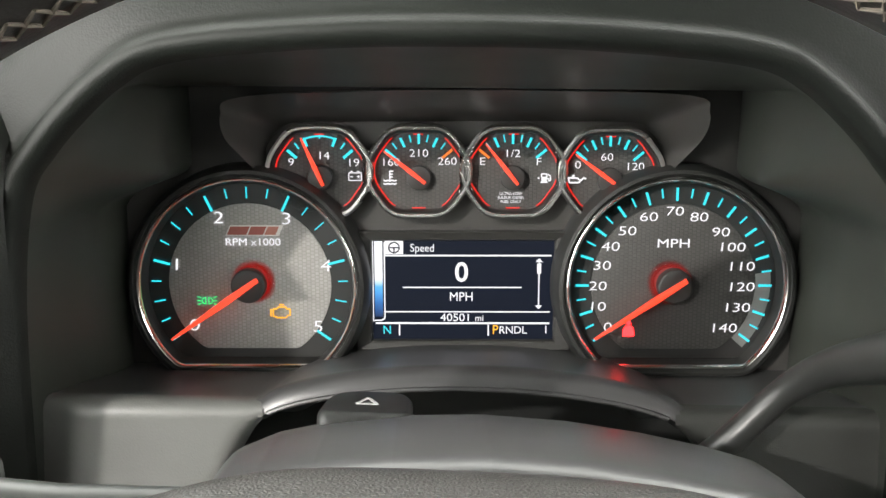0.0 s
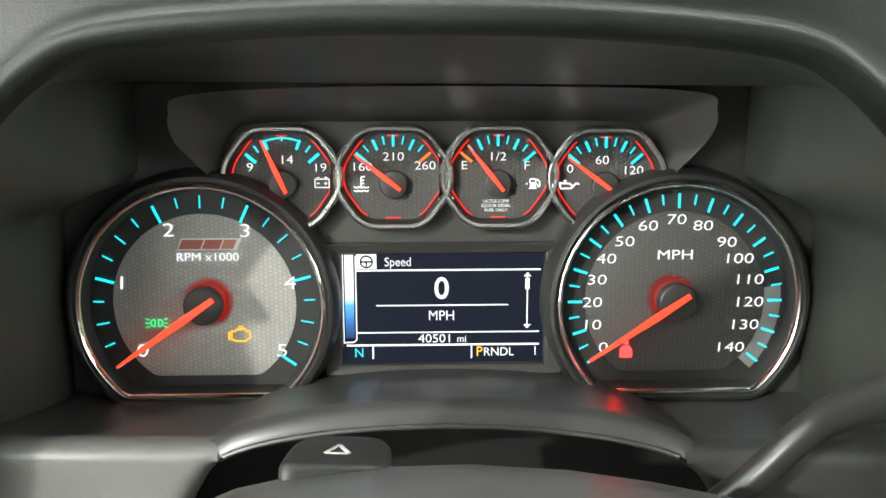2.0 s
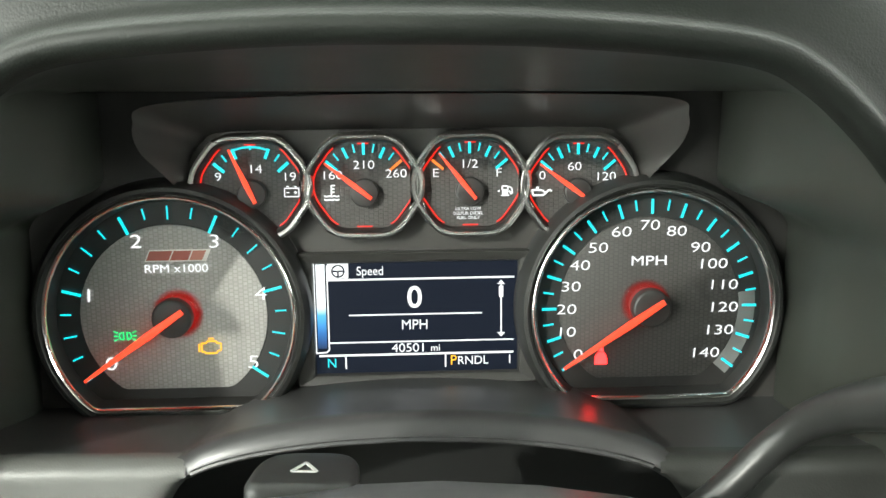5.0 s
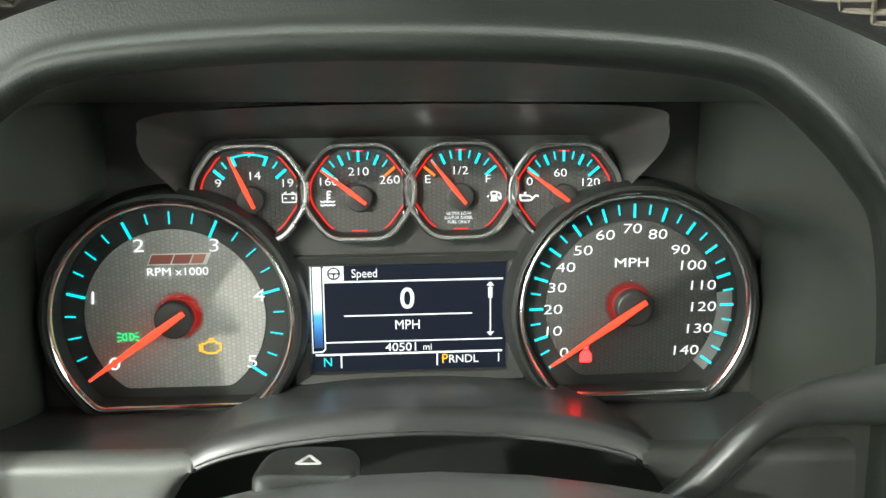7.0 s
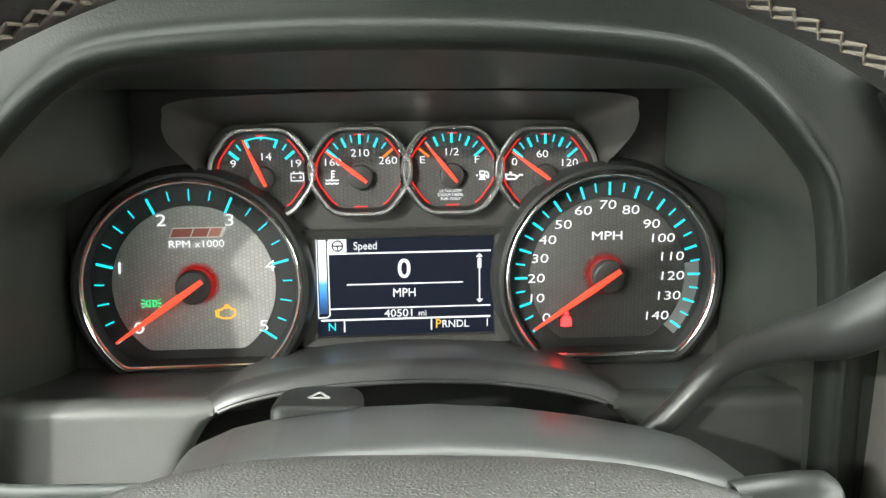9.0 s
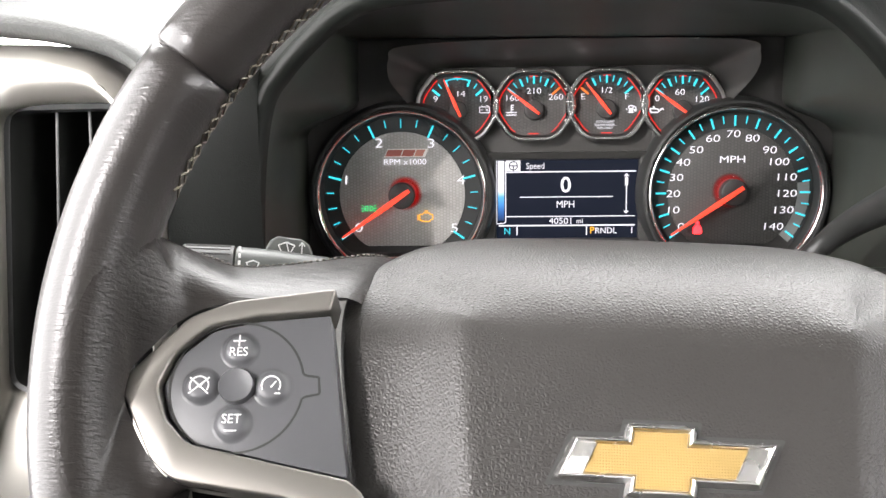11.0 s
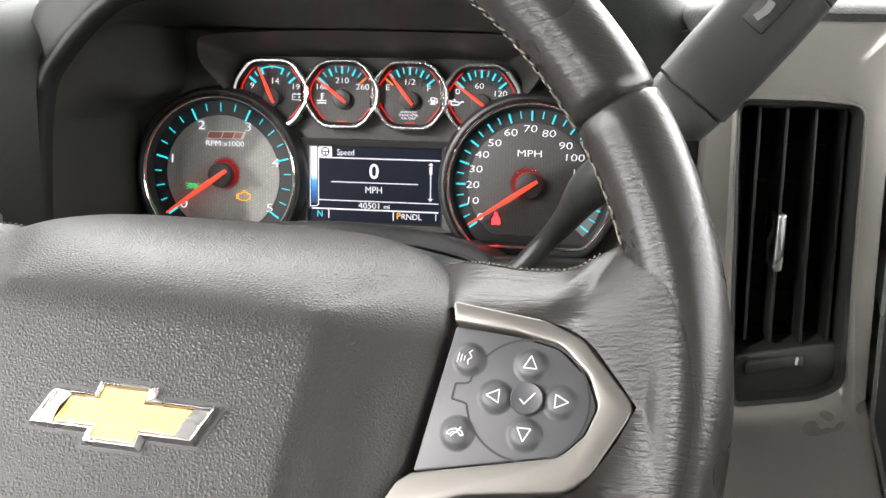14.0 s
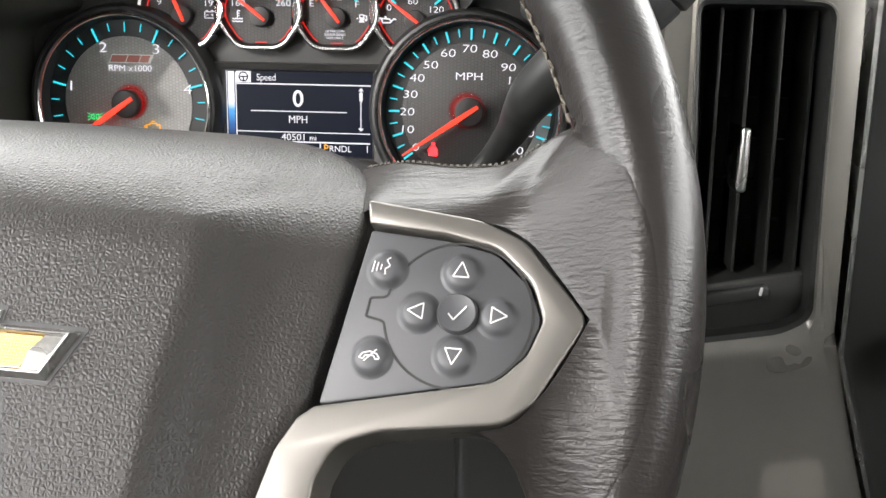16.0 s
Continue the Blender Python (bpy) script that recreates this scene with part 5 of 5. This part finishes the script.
# lock housing that stands out beside the shroud
bm = turned_z([(0.0, 0.0095), (0.010, 0.0100), (0.026, 0.0098), (0.034, 0.0090), (0.0365, 0.0070)])
bmesh.ops.transform(bm, matrix=Matrix(((0.2, 0.0, 0.98, 0.100), (-0.98, 0.0, 0.2, -0.200), (0.0, 1.0, 0.0, -0.0245), (0, 0, 0, 1))), verts=bm.verts)
bmesh.ops.transform(bm, matrix=COLUMN.inverted(), verts=bm.verts)
part("lock_housing", bm, M_BLACK, column, "round black lock housing")

# ---- stalk ----
sx = Vector((0.095, 0.020, -0.007)).normalized()
sn = Vector((0.02, -0.90, 0.44))
sn = (sn - sx * sn.dot(sx)).normalized()
su = sn.cross(sx)
STALK = Matrix(((sx.x, su.x, sn.x, -0.1605), (sx.y, su.y, sn.y, -0.2293), (sx.z, su.z, sn.z, -0.0065), (0, 0, 0, 1)))
stalk = thing("turn_signal_stalk", STALK, "black turn signal and wiper stalk with white symbols", "stalk")


def turned(prof, n=28, flat=0.85):
    return loft([[(x, r * math.cos(2 * math.pi * k / n), r * flat * math.sin(2 * math.pi * k / n)) for k in range(n)] for x, r in prof], True, True, True)


part("end_cap", turned([(-0.036, 0.0085), (-0.0355, 0.0105), (-0.034, 0.0118), (-0.0145, 0.0124), (-0.0142, 0.0118)]), M_STALK, stalk)
part("wiper_ring", turned([(-0.0140, 0.0124), (-0.0136, 0.0130), (0.0068, 0.0130), (0.0072, 0.0124)]), M_HUB, stalk, "ribbed wiper ring")
for i in range(26):
    a = 2 * math.pi * i / 26
    part("rib", tube([(-0.0125, 0.0129 * math.cos(a), 0.0110 * math.sin(a)), (0.0055, 0.0129 * math.cos(a), 0.0110 * math.sin(a))], 0.0004, 5), M_HUB, stalk)
part("stem", turned([(0.0076, 0.0120), (0.0080, 0.0126), (0.016, 0.0124), (0.030, 0.0112), (0.055, 0.0085), (0.090, 0.0072), (0.125, 0.0070)]), M_STALK, stalk)
pad = [(0.016, 0.006), (0.021, 0.0165), (0.0240, 0.0185), (0.0345, 0.0175), (0.0380, 0.0150), (0.0410, 0.004)]
paddle = part("washer_paddle", plate(fillet(pad[::-1], 0.003), -0.0045, 0.0005, 0.0015), M_STALK, stalk, "flat washer paddle")
def stalk_symbol(segs, c, size, w, parent, label="", width=0.00042):
    part("symbol", strokes([((c[0] + p[0] * size, c[1] + p[1] * size), (c[0] + q[0] * size, c[1] + q[1] * size)) for p, q in segs], width, w, w + 0.0004), M_PRINT_GREY, parent, label)


SCREEN = poly_line([(-1.0, 0.35), (0.0, 0.75), (1.0, 0.35), (0.45, -0.75), (-0.45, -0.75)], True)
WIPER = [((0.0, 0.65), (0.35, -0.65))]
stalk_symbol(SCREEN + WIPER, (0.0280, 0.0130), 0.0034, 0.0005, paddle, "white washer symbol")
stalk_symbol([((0, -0.7), (0, 0.8)), ((0, 0.8), (-0.35, 0.3)), ((0, 0.8), (0.35, 0.3))], (0.0345, 0.0130), 0.0034, 0.0005, paddle)
write("lettering", "FRONT", 0.0030, M_PRINT_GREY, stalk, -0.0036, -0.0028, 0.0112, 0.95)
stalk_symbol(SCREEN + WIPER, (-0.0036, 0.0026), 0.0032, 0.0111, stalk, "white wiper symbol")
write("lettering", "INT", 0.0030, M_PRINT_GREY, stalk, 0.0150, -0.0024, 0.0109, 0.95)
stalk_symbol(SCREEN, (0.0150, 0.0026), 0.0026, 0.0109, stalk)
for i in range(7):
    part("mark", strokes([((0.0096, -0.0095 + 0.003 * i), (0.0096, -0.0077 + 0.003 * i))], 0.0010, 0.0108, 0.0113), M_PRINT_GREY, stalk, "white speed mark")
for s in (-1, 1):
    stalk_symbol(poly_line([(s * 1.0, 0), (0, 0.8), (0, 0.4), (-s * 0.9, 0.4), (-s * 0.9, -0.4), (0, -0.4), (0, -0.8)], True), (0.0310 + s * 0.0031, 0.0020), 0.0025, 0.0097, stalk, "white turn arrow")
part("symbol", plate(fillet([(0.0490, 0.0010), (0.0522, 0.0010), (0.0522, 0.0040), (0.0490, 0.0040)], 0.0010), 0.0080, 0.0084), M_PRINT_GREY, stalk, "white headlamp symbol")
for i in range(4):
    part("mark", strokes([((0.0462, 0.0013 + 0.0008 * i), (0.0485, 0.0013 + 0.0008 * i))], 0.0004, 0.0080, 0.0084), M_PRINT_GREY, stalk)
for x, s in ((0.0550, 1), (0.0580, -1)):
    stalk_symbol([((0, -0.9), (0, 0.9)), ((0, s * 0.9), (-0.5, s * 0.3)), ((0, s * 0.9), (0.5, s * 0.3))], (x, 0.0025), 0.0018, 0.0076, stalk)

# ---- gear lever on the column ----
lever = thing("gear_lever", Matrix.Translation((0.0032, 0.0055, 0.0015)), "black column gear lever with a moulded handle", "gear lever")
path = smooth_path([(0.0880, -0.096, -0.062), (0.1060, -0.1030, -0.0415), (0.1215, -0.1045, -0.0235), (0.1315, -0.1115, -0.0105), (0.1388, -0.1280, 0.0015), (0.1440, -0.1520, 0.0130), (0.1500, -0.1690, 0.0225), (0.1680, -0.1850, 0.0420), (0.1896, -0.1872, 0.0650)], 6)
rad = [0.0060 + 0.0062 * min(1, max(0, (i / (len(path) - 1) - 0.30) / 0.6)) ** 1.1 for i in range(len(path))]
part("arm", tube(path, rad, 20), M_ARM, lever, "curved black arm")
hx = Vector((0.652, -0.058, 0.8075)).normalized()
hw = Vector((0.05, -0.93, 0.35))
hw = (hw - hx * hw.dot(hx)).normalized()
hu = hx.cross(hw)
HND = Matrix(((hu.x, hx.x, hw.x, 0.1896), (hu.y, hx.y, hw.y, -0.1872), (hu.z, hx.z, hw.z, 0.0658), (0, 0, 0, 1)))


def rounded_section(hw_, hd, v, n=32, p=3.2):
    out = []
    for k in range(n):
        a = 2 * math.pi * k / n
        c, s = math.cos(a), math.sin(a)
        out.append((hw_ * math.copysign(abs(c) ** (2 / p), c), v, hd * math.copysign(abs(s) ** (2 / p), s)))
    return out


def handle_part(name, prof, material, label=""):
    bm = loft([rounded_section(a, b, v) for v, a, b in prof], True, True, True)
    bmesh.ops.transform(bm, matrix=HND, verts=bm.verts)
    return part(name, bm, material, lever, label)


handle_part("collar", [(-0.016, 0.0115, 0.0105), (-0.012, 0.0160, 0.0130), (-0.002, 0.0172, 0.0140), (-0.001, 0.0168, 0.0136)], M_GRIP)
handle_part("handle", [(-0.0005, 0.0170, 0.0134), (0.0005, 0.0181, 0.0144), (0.018, 0.0184, 0.0150), (0.042, 0.0182, 0.0148), (0.0606, 0.0175, 0.0142), (0.0610, 0.0169, 0.0136)], M_GRIP, "grained black handle")
handle_part("end_cap", [(0.0615, 0.0169, 0.0136), (0.0620, 0.0173, 0.0140), (0.0695, 0.0168, 0.0132), (0.0720, 0.0152, 0.0115)], M_GRIP)
bm = plate(fillet([(-0.0060, 0.0357), (0.0056, 0.0357), (0.0056, 0.0562), (-0.0060, 0.0562)], 0.002), 0.0135, 0.0157, 0.0008, 2)
bmesh.ops.transform(bm, matrix=HND, verts=bm.verts)
btn = part("button", bm, M_BLACK, lever, "dark rectangular shift button")
bm = plate([(-0.0026, 0.0395), (0.0004, 0.0388), (0.0018, 0.0440), (0.0012, 0.0482), (-0.0020, 0.0478), (-0.0016, 0.0440)], 0.0157, 0.0160)
plate([(-0.0014, 0.0494), (0.0010, 0.0497), (0.0006, 0.0530), (-0.0018, 0.0520)], 0.0157, 0.0160, bm=bm)
bmesh.ops.transform(bm, matrix=HND, verts=bm.verts)
part("mark", bm, M_BAND, btn, "pale worn mark")


# ---- cab round the dashboard ----
def skin(name, sections, material, label, closed=False, sharp=60, thick=0.012):
    """A curved panel lofted through sections, with thickness."""
    ob = part(name, loft(sections, closed=closed), material, None, "", sharp)
    mod = ob.modifiers.new("thickness", "SOLIDIFY")
    mod.thickness, mod.offset = thick, -1
    return tagged(ob, label, "", "", "structure")


# pillar beside the windscreen: right edge flares into the dash
edge = [(-0.262, 0.100, 0.108), (-0.268, 0.100, 0.128), (-0.285, 0.098, 0.143), (-0.318, 0.090, 0.168), (-0.338, 0.082, 0.188), (-0.375, 0.050, 0.235), (-0.430, -0.03, 0.33), (-0.480, -0.16, 0.47), (-0.50, -0.24, 0.55)]
sections = []
for x, y, z in edge:
    row = []
    for i in range(9):
        t = i / 8
        bulge = math.sin(math.pi * min(1, t * 1.1)) * 0.022
        row.append((x - 0.155 * t, y - 0.005 - bulge - 0.10 * t * t, z - 0.004 * t))
    sections.append(row)
skin("pillar_left", sections, M_PILLAR, "light grey moulded windscreen pillar trim")
sail = part("door_trim", plate([(-0.388, 0.108), (-0.403, 0.1395), (-0.4185, 0.1635), (-0.455, 0.225), (-0.56, 0.30), (-0.56, 0.085)], 0.0, 0.010, 0.002), M_BLACK)
sail.matrix_world = PLAIN
tagged(sail, "dark corner trim of the door window", "", "", "structure")
handle = thing("grab_handle", Matrix(), "light grey grab handle on the pillar", "grab handle")
part("bar", tube(smooth_path([(-0.352, 0.030, 0.186), (-0.358, 0.002, 0.183), (-0.372, -0.018, 0.188), (-0.395, -0.035, 0.215), (-0.425, -0.065, 0.28), (-0.445, -0.08, 0.33)], 6), [0.010] * 3 + [0.0125] * 3 + [0.015] * 25, 18), M_PILLAR, handle)
seal = tube(smooth_path([(-0.52, -0.22, 0.56), (-0.435, -0.02, 0.34), (-0.352, 0.078, 0.212), (-0.312, 0.115, 0.172), (-0.270, 0.170, 0.151), (-0.215, 0.26, 0.146), (-0.12, 0.37, 0.149), (0.0, 0.425, 0.152), (0.3, 0.445, 0.152), (0.8, 0.43, 0.15), (1.15, 0.3, 0.15)], 8), [0.010] * 25 + [0.009 - 0.0003 * min(12, i) for i in range(56)], 12)
tagged(part("windscreen_seal", seal, M_RUBBER), "black rubber seal along the windscreen", "", "", "structure")
# windscreen glass
glass = bpy.data.materials.new("clear_glass")
glass.use_nodes = True
gp = glass.node_tree.nodes["Principled BSDF"]
gp.inputs["Transmission Weight"].default_value, gp.inputs["Roughness"].default_value, gp.inputs["IOR"].default_value = 1.0, 0.0, 1.01
gp.inputs["Base Color"].default_value = (0.96, 0.99, 0.97, 1)
pane = part("windscreen", loft([[(-0.56 + 1.76 * i / 12, 0.455 - 0.16 * ((i - 6) / 6) ** 2 + t * -0.46, 0.15 + t * 0.45) for i in range(13)] for t in (0, 0.5, 1)], closed=False), glass)
pane.visible_shadow = False
tagged(pane, "clear raked windscreen", "", "", "structure")

cowl = part("cowl", loft([[(x, y - 0.12 * ((x - 0.3) / 0.8) ** 2, z) for x in (-0.5, -0.2, 0.0, 0.3, 0.6, 0.9, 1.15)] for y, z in ((0.465, 0.125), (0.470, 0.160), (0.50, 0.170), (0.58, 0.176), (0.60, 0.120))], closed=False), M_COWL, None)
tagged(cowl, "grey plastic cowl outside the windscreen", "", "", "structure")
wiper = thing("windscreen_wiper", Matrix(), "grey windscreen wiper arm at rest on the cowl", "wiper")
part("arm", tube(smooth_path([(0.02, 0.500, 0.1735), (0.10, 0.498, 0.1760), (0.185, 0.492, 0.1775), (0.215, 0.488, 0.1850)], 5), [0.003] * 12 + [0.0045, 0.006, 0.007, 0.007], 10), M_COWL, wiper)
for name, outline, y0, y1 in (("pivot_cover", [(0.190, 0.168), (0.198, 0.1765), (0.284, 0.1765), (0.292, 0.168)], 0.500, 0.472), ("hinge", [(0.206, 0.1760), (0.210, 0.1880), (0.222, 0.1905), (0.252, 0.1905), (0.252, 0.1760)], 0.494, 0.478), ("cap", [(0.253, 0.1770), (0.253, 0.1905), (0.278, 0.1900), (0.286, 0.1830), (0.280, 0.1770)], 0.492, 0.480)):
    bm = plate(fillet(outline, 0.0025), -y0, -y1, 0.002)
    for v in bm.verts:
        v.co = Vector((v.co.x, -v.co.z, v.co.y))
    part(name, bm, M_COWL, wiper)
part("blade", tube([(-0.02, 0.505, 0.171), (0.12, 0.505, 0.1745), (0.33, 0.49, 0.1745)], 0.003, 8), M_RUBBER, wiper)

paper = thing("folded_papers", pose(-0.215, 0.045, 0.126, 4, 0, 6), "white papers on a green card lying on the dash", "paper")
part("sheet", plate([(-0.055, -0.045), (0.075, -0.045), (0.075, 0.090), (-0.055, 0.090)], 0.004, 0.0075, 0.0008, 2), M_PAPER, paper)
part("card", plate([(-0.050, -0.042), (0.070, -0.042), (0.070, 0.085), (-0.050, 0.085)], 0.0, 0.004), M_GREEN_CARD, paper, "green card edge")

# closing shell of the cab, out of view
slab("floor", (-0.62, -1.7, -0.80), (1.25, 0.45, -0.74), M_CARPET, "dark carpeted floor")
slab("firewall", (-0.62, 0.20, -0.74), (1.25, 0.26, 0.06), M_BLACK, "dark bulkhead behind the dash")
slab("bulkhead", (-0.56, 0.06, -0.74), (1.19, 0.19, -0.23), M_BLACK, "dark footwell bulkhead")
slab("dash_lower", (-0.56, -0.06, -0.45), (-0.22, 0.055, -0.235), M_BLACK, "dark lower dash")
# front edge brought forward to hold windscreen light off the airbag cover
slab("ceiling", (-0.58, -1.7, 0.60), (1.21, -0.02, 0.64), M_ROOF, "unseen cloth headliner run forward as a shade")
# the driver's door stands open; the far door is shut
slab("wall_left", (-0.64, -1.7, -0.74), (-0.56, -0.85, 0.06), M_LOWER_DARK, "dark inner rear door panel")
slab("wall_left", (-0.64, -0.85, -0.74), (-0.56, -0.17, -0.20), M_LOWER_DARK, "dark door sill")
# out of view, added to keep door light off the side vent
slab("wall_left", (-0.64, -0.17, -0.74), (-0.56, 0.42, 0.10), M_LOWER_DARK, "unseen kick panel that blocks door light")
slab("wall_left", (-0.64, -1.7, 0.55), (-0.56, -0.02, 0.60), M_ROOF, "cloth over the door opening")
slab("wall_left", (-0.64, -1.7, 0.06), (-0.56, -1.58, 0.55), M_PILLAR, "grey rear pillar")
slab("wall_right", (1.19, -1.7, -0.74), (1.27, 0.42, 0.10), M_LOWER_DARK, "dark inner door panel")
slab("wall_right", (1.19, -1.7, 0.50), (1.27, -0.02, 0.60), M_ROOF, "cloth over the door opening")
slab("wall_right", (1.19, -1.7, 0.10), (1.27, -1.58, 0.50), M_PILLAR, "grey rear pillar")
slab("wall_back", (-0.64, -1.78, -0.74), (1.27, -1.70, 0.10), M_LOWER_DARK, "dark rear cab wall")
slab("wall_back", (-0.64, -1.78, 0.48), (1.27, -1.70, 0.62), M_ROOF, "cloth over the rear window")
slab("window_rear", (-0.56, -1.75, 0.10), (1.19, -1.74, 0.48), M_TINT, "dark tinted rear window")
